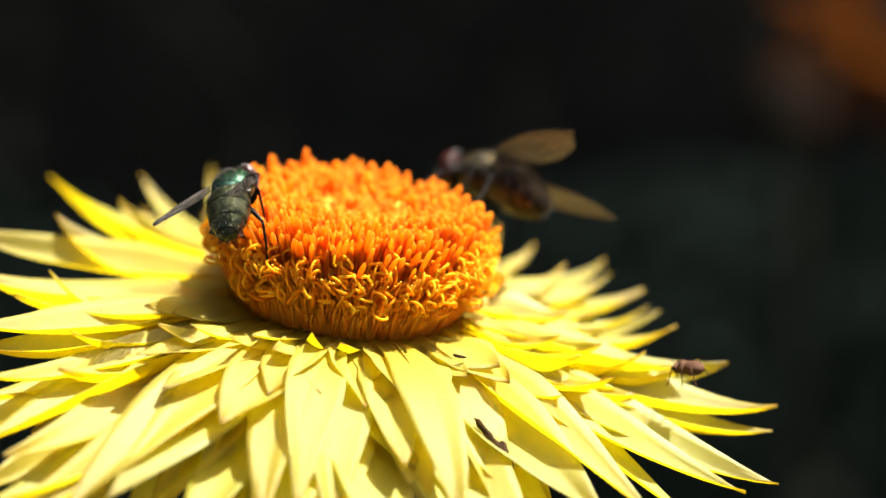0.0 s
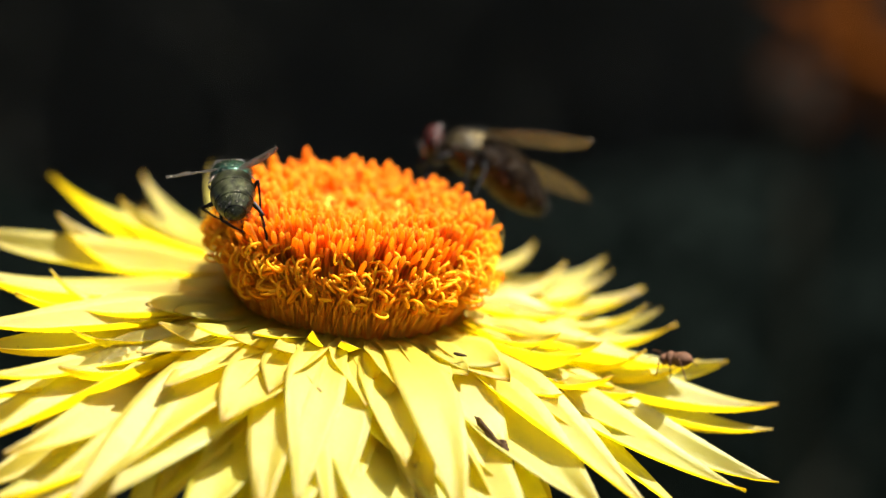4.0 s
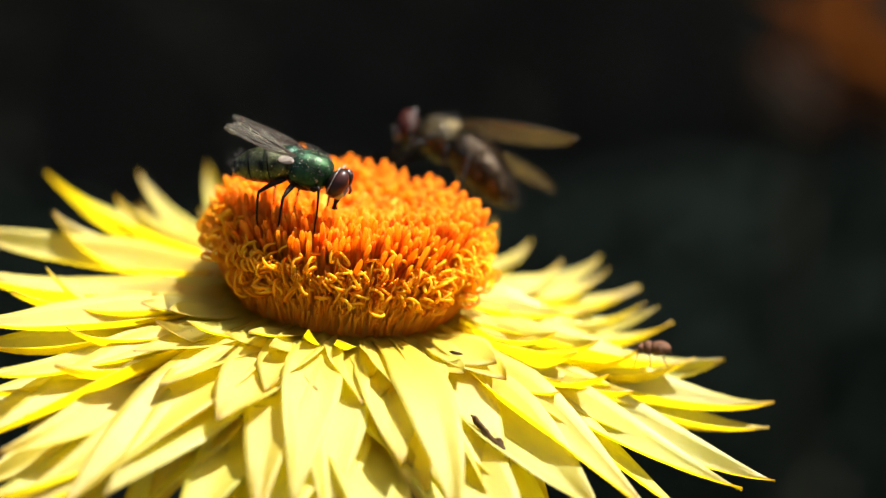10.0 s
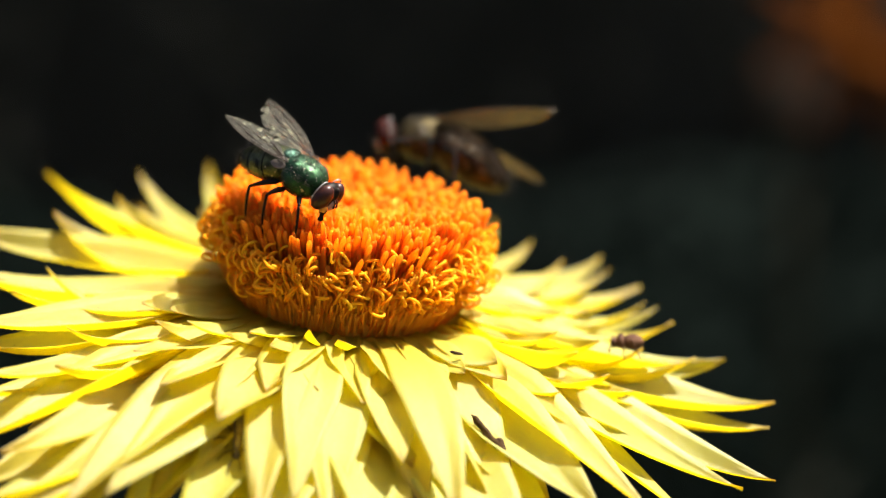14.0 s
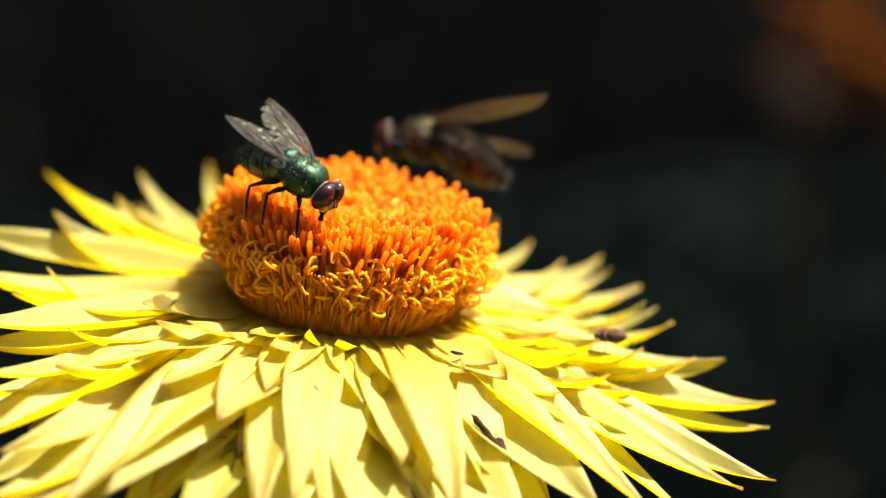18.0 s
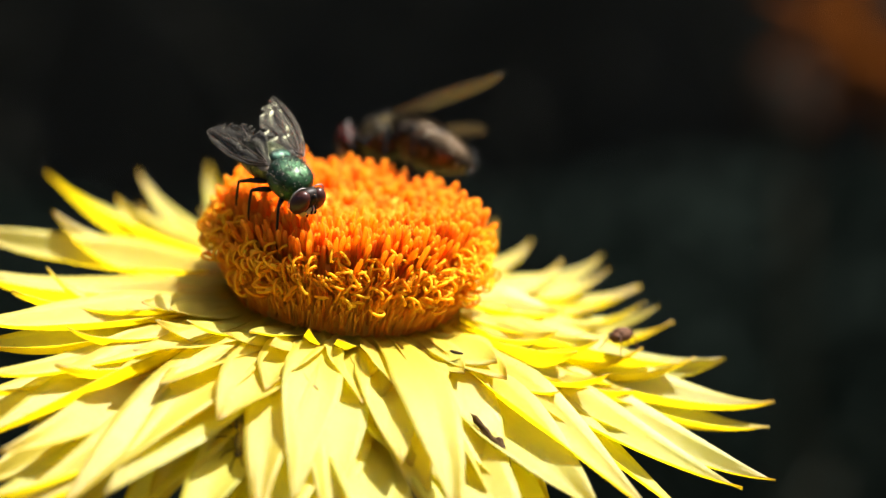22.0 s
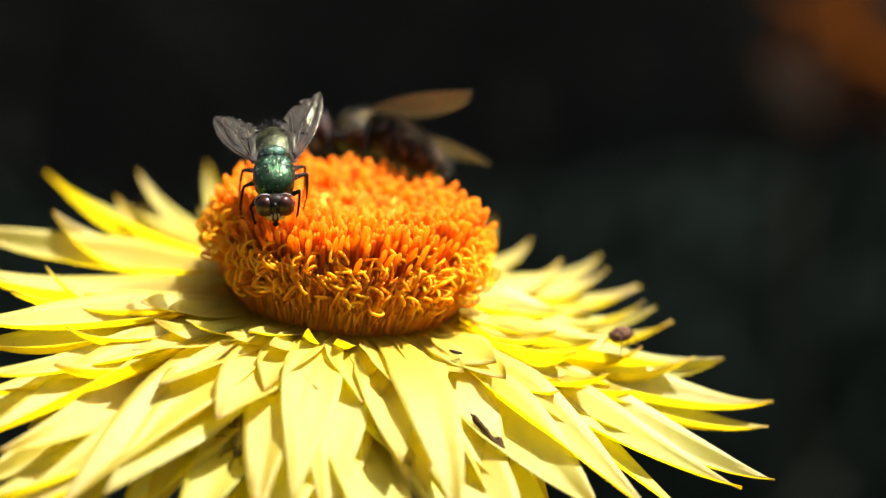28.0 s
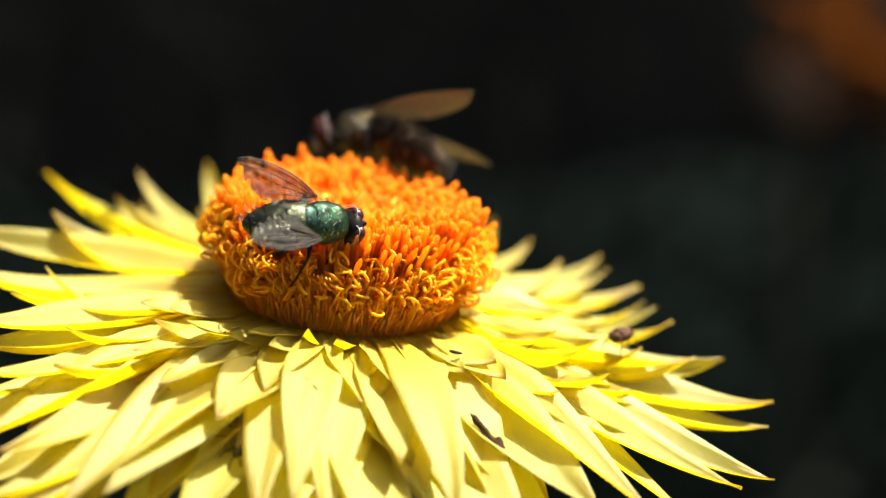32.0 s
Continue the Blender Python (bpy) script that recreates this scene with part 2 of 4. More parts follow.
# ---- building helpers ----
def mesh_of(name, verts, faces, material, smooth=True, uvs=None):
    me = bpy.data.meshes.new(name)
    me.from_pydata([tuple(v) for v in verts], [], faces)
    if smooth:
        me.polygons.foreach_set("use_smooth", [True] * len(me.polygons))
    if uvs is not None:
        layer = me.uv_layers.new(name="UVMap")
        idx = np.empty(len(me.loops), dtype=np.int32)
        me.loops.foreach_get("vertex_index", idx)
        layer.data.foreach_set("uv", np.asarray(uvs, dtype=np.float32)[idx].ravel())
    me.materials.append(material)
    bm = bmesh.new()
    bm.from_mesh(me)
    bmesh.ops.recalc_face_normals(bm, faces=bm.faces)
    bm.to_mesh(me)
    bm.free()
    return me


def piece(name, me, parent, m=None, label=""):
    ob = new(name, me)
    ob.parent = parent
    if m is not None:
        ob.matrix_basis = m
    return tagged(ob, label)


def lathe(profile, n=24, squash=(1.0, 1.0)):
    # a closed body of revolution round x from (x, radius) pairs
    verts, faces = [], []
    for x, r in profile:
        for k in range(n):
            a = 2 * math.pi * k / n
            verts.append(Vector((x, r * math.cos(a) * squash[0], r * math.sin(a) * squash[1])))
    for i in range(len(profile) - 1):
        for k in range(n):
            k2 = (k + 1) % n
            faces.append((i * n + k, i * n + k2, (i + 1) * n + k2, (i + 1) * n + k))
    faces.append(tuple(range(n))[::-1])
    faces.append(tuple((len(profile) - 1) * n + k for k in range(n)))
    return verts, faces


def tube(points, radii, n=6):
    # a round tube along points; returns verts, faces, uvs (v runs along it)
    verts, faces, uvs = [], [], []
    pts = [Vector(p) for p in points]
    side = None
    for i, p in enumerate(pts):
        d = (pts[min(i + 1, len(pts) - 1)] - pts[max(i - 1, 0)]).normalized()
        if side is None:
            side = d.orthogonal().normalized()
        side = (side - d * side.dot(d)).normalized()
        b = d.cross(side)
        for k in range(n):
            a = 2 * math.pi * k / n
            verts.append(p + (side * math.cos(a) + b * math.sin(a)) * radii[i])
            uvs.append((k / n, i / (len(pts) - 1)))
    for i in range(len(pts) - 1):
        for k in range(n):
            k2 = (k + 1) % n
            faces.append((i * n + k, i * n + k2, (i + 1) * n + k2, (i + 1) * n + k))
    faces.append(tuple(range(n))[::-1])
    faces.append(tuple((len(pts) - 1) * n + k for k in range(n)))
    return verts, faces, uvs


def gather(parts):
    # joins (verts, faces, uvs) lists into one
    V, Fc, U = [], [], []
    for v, f, u in parts:
        o = len(V)
        V.extend(v)
        Fc.extend(tuple(i + o for i in q) for q in f)
        U.extend(u)
    return V, Fc, U


def ball(center, radii, nu=16, nv=10):
    verts, faces = [], []
    c = Vector(center)
    for i in range(nv + 1):
        th = math.pi * i / nv
        for k in range(nu):
            a = 2 * math.pi * k / nu
            verts.append(c + Vector((radii[0] * math.cos(th), radii[1] * math.sin(th) * math.cos(a), radii[2] * math.sin(th) * math.sin(a))))
    for i in range(nv):
        for k in range(nu):
            k2 = (k + 1) % nu
            faces.append((i * nu + k, i * nu + k2, (i + 1) * nu + k2, (i + 1) * nu + k))
    return verts, faces


def mm(verts):
    return [Vector(v) * MM for v in verts]


# ---- ground and distance ----
def ground_sheet():
    n = 40
    verts, faces = [], []
    xs = [math.copysign(abs(u) ** 2.2, u) * 60.0 for u in np.linspace(-1, 1, n)]
    for y in xs:
        for x in xs:
            verts.append((x, y, 0.02 * noise.noise(Vector((x * 3, y * 3, 0.0)))))
    for j in range(n - 1):
        for i in range(n - 1):
            faces.append((j * n + i, j * n + i + 1, (j + 1) * n + i + 1, (j + 1) * n + i))
    ob = new("ground", mesh_of("ground", verts, faces, M_SOIL))
    tagged(ob, "dark bare garden soil in deep shade", "ground", kind="structure")


def leaf_quads(rng, count, lo, hi, size):
    V, Fc, U = [], [], []
    for _ in range(count):
        c = Vector([rng.uniform(a, b) for a, b in zip(lo, hi)])
        m = Euler((rng.uniform(-1.2, 1.2), rng.uniform(-1.2, 1.2), rng.uniform(0, 6.28))).to_matrix()
        s = size * rng.uniform(0.6, 1.3)
        shape = ((-0.5, 0, 0), (-0.15, 0.2, 0.05), (0.2, 0.17, 0.05), (0.5, 0, -0.05), (0.2, -0.17, 0.05), (-0.15, -0.2, 0.05), (-0.1, 0, -0.02), (0.2, 0, -0.02))
        o = len(V)
        V.extend(c + m @ (Vector(p) * s) for p in shape)
        Fc.extend(tuple(o + i for i in q) for q in ((0, 6, 1), (1, 6, 7, 2), (2, 7, 3), (0, 5, 6), (5, 4, 7, 6), (4, 3, 7)))
        U.extend([(0, 0)] * 8)
    return V, Fc, U


def hedge():
    rng = random.Random(5)
    root = new("hedge", None)
    tagged(root, "dense dark green garden hedge in deep shade", "hedge")
    V, Fc, U = leaf_quads(rng, 30000, (-1.6, 1.10, 0.0), (1.6, 1.45, 2.1), 0.032)
    leaves = piece("leaves", mesh_of("hedge_leaves", V, Fc, M_LEAF), root)
    tagged(leaves, kind="stuff")
    V, Fc, U = leaf_quads(rng, 11000, (-1.65, 1.15, 1.98), (1.65, 2.0, 2.2), 0.06)
    tagged(piece("leaves", mesh_of("hedge_top", V, Fc, M_LEAF), root), kind="stuff")
    V, Fc, U = leaf_quads(rng, 5000, (-1.65, 1.8, 0.0), (1.65, 2.05, 2.1), 0.07)
    tagged(piece("leaves", mesh_of("hedge_back", V, Fc, M_LEAF), root), kind="stuff")
    for x in (-1.72, 1.58):
        V, Fc, U = leaf_quads(rng, 1200, (x, 1.15, 0.0), (x + 0.14, 2.0, 2.1), 0.07)
        tagged(piece("leaves", mesh_of("hedge_end", V, Fc, M_LEAF), root), kind="stuff")
    # the dense lumpy inside: a closed block with rounded shoulders
    n = 40
    ring = [(1.42, -0.02), (1.42, 0.5), (1.43, 1.0), (1.42, 1.5), (1.44, 1.85), (1.52, 2.02), (1.65, 2.06), (1.78, 2.0), (1.85, 1.8), (1.86, 1.2), (1.86, 0.6), (1.86, -0.02)]
    k = len(ring)
    verts, faces = [], []
    for i in range(n + 1):
        x = -1.62 + 3.24 * i / n
        for y, z in ring:
            d = noise.noise_vector(Vector((x * 3.1, y * 3.1, z * 3.1))) * 0.07
            verts.append((x + d.x, y + d.y * 0.6, z + (d.z if z > 0 else 0.0)))
    for i in range(n):
        for q in range(k):
            p = (q + 1) % k
            faces.append((i * k + q, i * k + p, (i + 1) * k + p, (i + 1) * k + q))
    faces.append(tuple(range(k)))
    faces.append(tuple(n * k + q for q in range(k))[::-1])
    piece("twig_mass", mesh_of("hedge_core", verts, faces, M_LEAF_DARK), root)


def low_bush():
    rng = random.Random(6)
    root = new("low_bush", None)
    tagged(root, "low blue-green leafy bush behind the flower, shade darkened into its leaf colour", "bush")
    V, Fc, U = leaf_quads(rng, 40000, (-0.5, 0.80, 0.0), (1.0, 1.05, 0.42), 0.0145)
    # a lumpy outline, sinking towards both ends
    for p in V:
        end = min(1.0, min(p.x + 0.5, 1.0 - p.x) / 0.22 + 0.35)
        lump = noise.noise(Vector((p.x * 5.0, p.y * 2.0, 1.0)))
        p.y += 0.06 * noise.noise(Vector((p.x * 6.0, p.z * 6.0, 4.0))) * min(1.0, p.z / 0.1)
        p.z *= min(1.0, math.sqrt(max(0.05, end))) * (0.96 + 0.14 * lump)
    tagged(piece("leaves", mesh_of("bush_leaves", V, Fc, M_TEAL_SHADED), root), kind="stuff")
    for k in range(7):
        x = rng.uniform(0.05, 0.35)
        v, f, u = tube([(x, 0.9, -0.01), (x + rng.uniform(-0.05, 0.05), 0.9, 0.15), (x + rng.uniform(-0.08, 0.08), 0.9, 0.3)], [0.005, 0.004, 0.002], 6)
        piece("branch", mesh_of("branch", v, f, M_LEAF_DARK), root)


ground_sheet()
hedge()
low_bush()


# ---- the strawflower ----
TILT, LEAN = 12.0, 7.0
FLOWER = Matrix.Translation(HEAD) @ Matrix.Rotation(radians(TILT), 4, "X") @ Matrix.Rotation(radians(LEAN), 4, "Y")
flower = new("strawflower", None)
flower.matrix_basis = FLOWER
tagged(flower, "open yellow strawflower with papery bracts and orange centre", "flower")
RNG = random.Random(11)


def bract_mesh(p0, p1, p2, width, cup, twist, rng, material, rows=16, cols=8, blunt=1.45, curl=0.0, shoulder=0.38):
    """A papery pointed bract along a bent midrib from p0 by p1 to p2, in millimetres; it has an upper and a lower skin."""
    p0, p1, p2 = Vector(p0), Vector(p1), Vector(p2)
    ctrl = p1 * 2 - (p0 + p2) * 0.5
    upper, lower, uvs = [], [], []
    seed = rng.uniform(0, 50)
    for i in range(rows + 1):
        s = i / rows
        c = p0 * (1 - s) ** 2 + ctrl * 2 * s * (1 - s) + p2 * s * s
        d = ((ctrl - p0) * (1 - s) + (p2 - ctrl) * s).normalized()
        out = Vector((d.y, -d.x, 0.0)).normalized()
        nrm = out.cross(d).normalized()
        if nrm.z < 0:
            nrm, out = -nrm, -out
        c = c + nrm * curl * (s ** 5 - s)
        a = twist * s
        side = out * math.cos(a) + nrm * math.sin(a)
        nrm = nrm * math.cos(a) - out * math.sin(a)
        w = width * 0.5 * min(1.0, 0.5 + 1.35 * s) * max(0.0, 1.0 - max(0.0, (s - shoulder) / (1.0 - shoulder)) ** blunt) + 0.02
        for k in range(cols + 1):
            u = 2 * k / cols - 1
            ripple = 0.10 * width * noise.noise(Vector((s * 3.2 + seed, u * 1.4, seed))) * (0.3 + s)
            lift = cup * w * (abs(u) ** 1.5) * (0.75 + 0.5 * s) + ripple * 0.5
            edge = 1.0 + 0.07 * noise.noise(Vector((s * 6.0 + seed, u * 0.5, 3.0)))
            p = c + side * (u * w * edge * (1 - 0.12 * cup)) + nrm * (lift - cup * w * 0.3)
            upper.append(p)
            lower.append(p - nrm * 0.04)
            uvs.append((u * 0.5 + 0.5, s))
    n = cols + 1
    faces = []
    q = len(upper)
    for i in range(rows):
        for k in range(cols):
            a = i * n + k
            faces.append((a, a + 1, a + n + 1, a + n))
            faces.append((q + a, q + a + n, q + a + n + 1, q + a + 1))
        a, b = i * n, i * n + cols
        faces.append((a, a + n, q + a + n, q + a))
        faces.append((b, q + b, q + b + n, b + n))
    for k in range(cols):
        a, b = k, rows * n + k
        faces.append((a, q + a, q + a + 1, a + 1))
        faces.append((b, b + 1, q + b + 1, q + b))
    me = mesh_of("bract", mm(upper + lower), faces, material, True, uvs + uvs)
    if material is M_BRACT:
        me.materials.append(M_UNDERSIDE)
        for poly in me.polygons:
            if min(poly.vertices) >= q:
                poly.material_index = 1
    return me


ROOTS = {"back": (8.6, 0.2), "left": (8.6, 0.3), "right": (8.6, 0.5), "front": (8.6, 0.5), "inner": (8.5, 0.4), "under": (7.5, -1.2)}


def bract(where, turn, reach, rise, bend, mid_reach, mid_rise, width, cup=None, parent=None, material=None):
    """turn: the way it points, in degrees round the head; reach and rise: where its tip lies; bend, mid_reach, mid_rise: where its middle lies."""
    a, am = radians(turn), radians(turn + bend)
    r0, h0 = ROOTS[where]
    r0 += RNG.uniform(-0.4, 0.2)
    a0 = radians(turn + 1.6 * bend)
    s = min(0.85, max(0.3, (mid_reach - r0) / max(1.0, reach - r0)))
    root = Vector((r0 * math.cos(a0), r0 * math.sin(a0), h0))
    m = Vector((mid_reach * math.cos(am), mid_reach * math.sin(am), mid_rise))
    tip = Vector((reach * math.cos(a), reach * math.sin(a), rise))
    # the point of the bend that carries the curve through the given middle
    ctrl = (m - root * (1 - s) ** 2 - tip * s * s) / (2 * s * (1 - s))
    half = root * 0.25 + ctrl * 0.5 + tip * 0.25
    if where == "front":
        width *= 1.1
    me = bract_mesh(root, half, tip, width, cup or RNG.uniform(*((0.5, 0.85) if where in ("back", "left", "right") else (0.12, 0.42))), RNG.uniform(-0.5, 0.5), RNG, material or M_BRACT,
                    blunt=RNG.uniform(1.9, 2.6) if reach < 24 and where in ("inner", "front") else 1.5, curl=1.5 if where in ("back", "right", "left") else 0.0, shoulder=0.5 if where == "front" else 0.4)
    return piece("bract", me, parent or flower)


def bracts():
    bract("back", 16, 23.3, 0.0, -1, 20.4, -0.8, 2.2)
    bract("back", 16, 15.0, 0.8, -0, 13.0, 0.5, 3.4)
    bract("back", 17, 24.6, -0.5, -1, 20.7, -1.5, 3.1)
    bract("back", 29, 25.9, -1.0, -1, 21.0, -1.5, 3.7)
    bract("back", 33, 24.0, 0.0, -2, 20.4, -0.7, 2.3)
    bract("back", 38, 20.8, 0.3, -2, 17.5, -0.5, 3.2)
    bract("back", 41, 26.4, -0.5, -2, 22.0, -1.0, 3.0)
    bract("back", 53, 23.8, -0.5, -2, 19.7, -0.9, 2.6)
    bract("back", 64, 26.0, -0.5, -4, 21.5, -1.1, 2.2)
    bract("back", 115, 29.3, 0.4, 2, 23.8, -0.8, 3.8)
    bract("back", 129, 27.9, 0.5, 1, 22.5, -0.8, 3.3)
    bract("back", 137, 23.1, 0.0, 0, 18.1, -0.9, 2.7)
    bract("back", 141, 31.7, 0.2, 0, 23.1, -1.2, 4.9)
    bract("back", 142, 23.5, 0.8, 0, 17.9, -0.9, 4.3)
    bract("back", 160, 23.9, 1.2, 0, 18.8, -0.8, 4.9)
    bract("back", 165, 30.7, -0.5, -1, 21.6, -0.7, 4.9)
    bract("front", -121, 22.2, 0.0, -0, 18.1, -0.0, 3.8)
    bract("front", -120, 32.5, -5.0, 1, 25.8, -2.3, 5.1)
    bract("front", -116, 31.1, -4.0, 1, 23.4, -2.0, 5.0)
    bract("front", -114, 27.7, -7.0, 0, 22.7, -4.3, 4.7)
    bract("front", -109, 26.0, -6.0, 1, 21.2, -3.7, 5.2)
    bract("front", -108, 23.5, -0.5, -0, 19.0, -0.0, 4.5)
    bract("front", -103, 25.5, -8.0, -1, 21.9, -5.0, 4.2)
    bract("front", -98, 28.6, -5.0, -2, 23.3, -2.1, 3.8)
    bract("front", -97, 23.8, -8.0, -2, 20.9, -5.0, 4.1)
    bract("front", -94, 26.7, -4.0, -1, 21.2, -0.9, 3.7)
    bract("front", -89, 26.0, -6.0, -1, 20.9, -2.5, 4.5)
    bract("front", -84, 17.4, -0.5, 0, 14.1, -0.0, 4.7)
    bract("front", -80, 22.8, -8.0, -2, 19.4, -5.0, 4.1)
    bract("front", -78, 22.7, -2.2, -0, 18.3, -0.9, 3.3)
    bract("front", -76, 25.6, -4.5, -7, 17.2, -3.2, 4.3)
    bract("front", -75, 21.2, -3.0, -3, 16.9, -1.7, 4.5)
    bract("front", -74, 23.8, -5.0, -1, 18.5, -1.7, 3.9)
    bract("front", -72, 28.2, -4.0, 1, 21.9, -0.7, 3.3)
    bract("front", -67, 16.7, 0.0, 0, 13.6, -0.0, 4.2)
    bract("front", -63, 23.4, -8.0, -1, 19.7, -5.0, 4.7)
    bract("front", -62, 25.0, -6.0, 1, 20.4, -2.7, 4.8)
    bract("front", -56, 25.4, -7.0, -1, 20.9, -4.7, 4.8)
    bract("front", -51, 28.5, -4.0, -1, 20.3, -2.2, 5.4)
    bract("inner", -150, 16.1, 1.2, -1, 13.9, 0.5, 3.0)
    bract("inner", -142, 15.1, 1.5, -1, 13.0, 0.8, 2.9)
    bract("inner", -133, 18.3, 2.2, 1, 15.2, 0.3, 2.8)
    bract("inner", -130, 21.1, 1.0, 1, 17.1, 0.6, 3.3)
    bract("inner", -129, 16.6, 2.2, 2, 13.1, 0.6, 2.3)
    bract("inner", -119, 15.8, 2.0, 2, 12.8, 0.6, 2.5)
    bract("inner", -114, 15.2, 2.3, 2, 12.3, 1.3, 2.4)
    bract("inner", -108, 15.3, 1.8, 3, 12.4, 0.9, 2.7)
    bract("inner", -104, 18.9, 0.2, -0, 15.2, 0.6, 4.2)
    bract("inner", -100, 13.1, 2.6, -0, 10.9, 0.6, 1.7)
    bract("inner", -94, 17.4, 0.2, -2, 14.1, 0.4, 3.6)
    bract("inner", -91, 13.1, 2.2, 3, 10.7, 0.6, 1.8)
    bract("inner", -76, 16.6, 0.3, 1, 13.3, 0.7, 3.9)
    bract("inner", -56, 15.2, 0.6, -1, 12.3, 0.4, 4.2)
    bract("inner", -48, 17.0, 0.6, -0, 13.7, 0.5, 4.2)
    bract("inner", -47, 15.6, 1.2, -1, 12.5, 0.8, 4.0)
    bract("left", -179, 27.7, -0.5, 0, 20.8, -1.5, 4.9)
    bract("left", -172, 21.5, 1.0, 1, 17.5, -0.9, 3.4)
    bract("left", -164, 24.0, 0.3, -0, 17.6, -0.8, 4.9)
    bract("left", -156, 28.2, 0.0, -0, 20.3, -0.2, 4.9)
    bract("left", -155, 27.8, -1.5, 0, 21.5, -1.7, 5.1)
    bract("left", -144, 22.7, 1.0, -1, 18.4, -0.3, 3.1)
    bract("left", -143, 30.0, -2.5, -0, 24.6, -2.2, 4.5)
    bract("left", -141, 30.2, -0.5, -0, 23.5, -0.8, 3.3)
    bract("left", -140, 31.4, -3.5, -0, 25.8, -3.0, 5.4)
    bract("left", -136, 32.0, -4.0, -0, 25.8, -2.3, 5.4)
    bract("left", -136, 25.6, 0.0, 0, 20.5, -0.9, 3.8)
    bract("left", -130, 34.8, -5.0, -1, 28.8, -4.6, 5.4)
    bract("left", -129, 32.6, -3.0, 0, 25.7, -2.5, 5.4)
    bract("left", -127, 35.7, -5.0, 1, 28.6, -4.8, 5.2)
    bract("left", -127, 35.2, -7.0, 3, 30.6, -5.0, 5.4)
    bract("left", -124, 32.0, -8.0, 3, 27.5, -5.0, 5.4)
    bract("right", -46, 30.3, -3.5, 1, 21.0, -1.2, 5.4)
    bract("right", -39, 31.8, -5.0, 1, 27.0, -3.6, 4.2)
    bract("right", -32, 32.6, -3.5, -0, 25.2, -2.5, 5.1)
    bract("right", -28, 21.1, 0.5, -1, 16.1, -0.6, 4.5)
    bract("right", -26, 18.2, 1.2, 1, 14.0, 0.1, 4.0)
    bract("right", -25, 33.5, -4.0, -0, 27.6, -3.3, 5.1)
    bract("right", -22, 22.2, -1.0, -1, 17.7, -1.5, 5.3)
    bract("right", -22, 16.1, 1.8, 0, 12.5, 0.9, 3.5)
    bract("right", -18, 18.9, 1.4, 0, 14.4, 0.3, 4.5)
    bract("right", -14, 31.5, -3.0, -1, 25.0, -3.0, 5.4)
    bract("right", -13, 21.8, 0.8, 0, 18.8, -0.6, 3.1)
    bract("right", -12, 31.5, -1.5, -1, 24.7, -1.9, 5.4)
    bract("right", -10, 24.5, -0.2, 0, 20.6, -0.3, 5.4)
    bract("right", -9, 25.5, 0.2, -1, 22.4, -1.0, 2.8)
    bract("right", -4, 27.7, -0.5, -1, 23.4, -1.6, 5.4)
    bract("right", 4, 16.0, 0.8, 0, 13.1, 0.5, 4.8)
    bract("right", 7, 24.4, 0.0, -1, 20.1, -1.2, 4.3)
    # the rest of the ring: bracts beneath and between
    for k in range(40):
        turn = 360.0 * k / 40 + RNG.uniform(-3, 3)
        reach = RNG.uniform(29, 34) if -150 < (turn + 180) % 360 - 180 < -50 else RNG.uniform(20, 24)
        bract("under", turn, reach, -6.6 + RNG.uniform(-1, 0.5), 0, reach * 0.62, -3.2, RNG.uniform(5.2, 6.4))
    for k in range(34):
        turn = 360.0 * k / 34 + RNG.uniform(-4, 4)
        if -40 < turn % 360 - 180 < 130:
            continue
        bract("left", turn, RNG.uniform(17, 21), -0.6 + RNG.uniform(-0.5, 0.5), 0, 13.5, -0.7, RNG.uniform(2.6, 3.4))
    for k in range(26):
        turn = 360.0 * k / 26 + RNG.uniform(-5, 5)
        bract("inner", turn, RNG.uniform(12.0, 15.0), RNG.uniform(-0.1, 0.7), 0, 11.2, 0.15, RNG.uniform(1.6, 2.4))


bracts()


DISC_X = -0.2       # the disc sits a little off the middle of the bracts


def skin(r):
    # height of the floret bed at that radius: a raised rim and a dip in the middle
    if r > 7.9:
        return 5.6 - (r - 7.9) * 1.6
    return 5.6 - 0.7 * max(0.0, 1 - r / 7.5) ** 1.2


def disc_core():
    prof = [(0.0, 8.0), (1.0, 8.05), (2.5, 8.25), (3.8, 8.4), (5.2, 8.2), (6.3, 7.5), (6.95, 6.4), (6.9, 4.4), (6.4, 1.8), (6.3, 0.1)]
    v, f = lathe([(x - 1.0, r) for x, r in prof], 48)
    v = [Vector((p.z + DISC_X, p.y, p.x + 1.0)) for p in v]
    piece("receptacle", mesh_of("receptacle", mm(v), [q[::-1] for q in f], M_CORE), flower, label="deep orange domed receptacle")


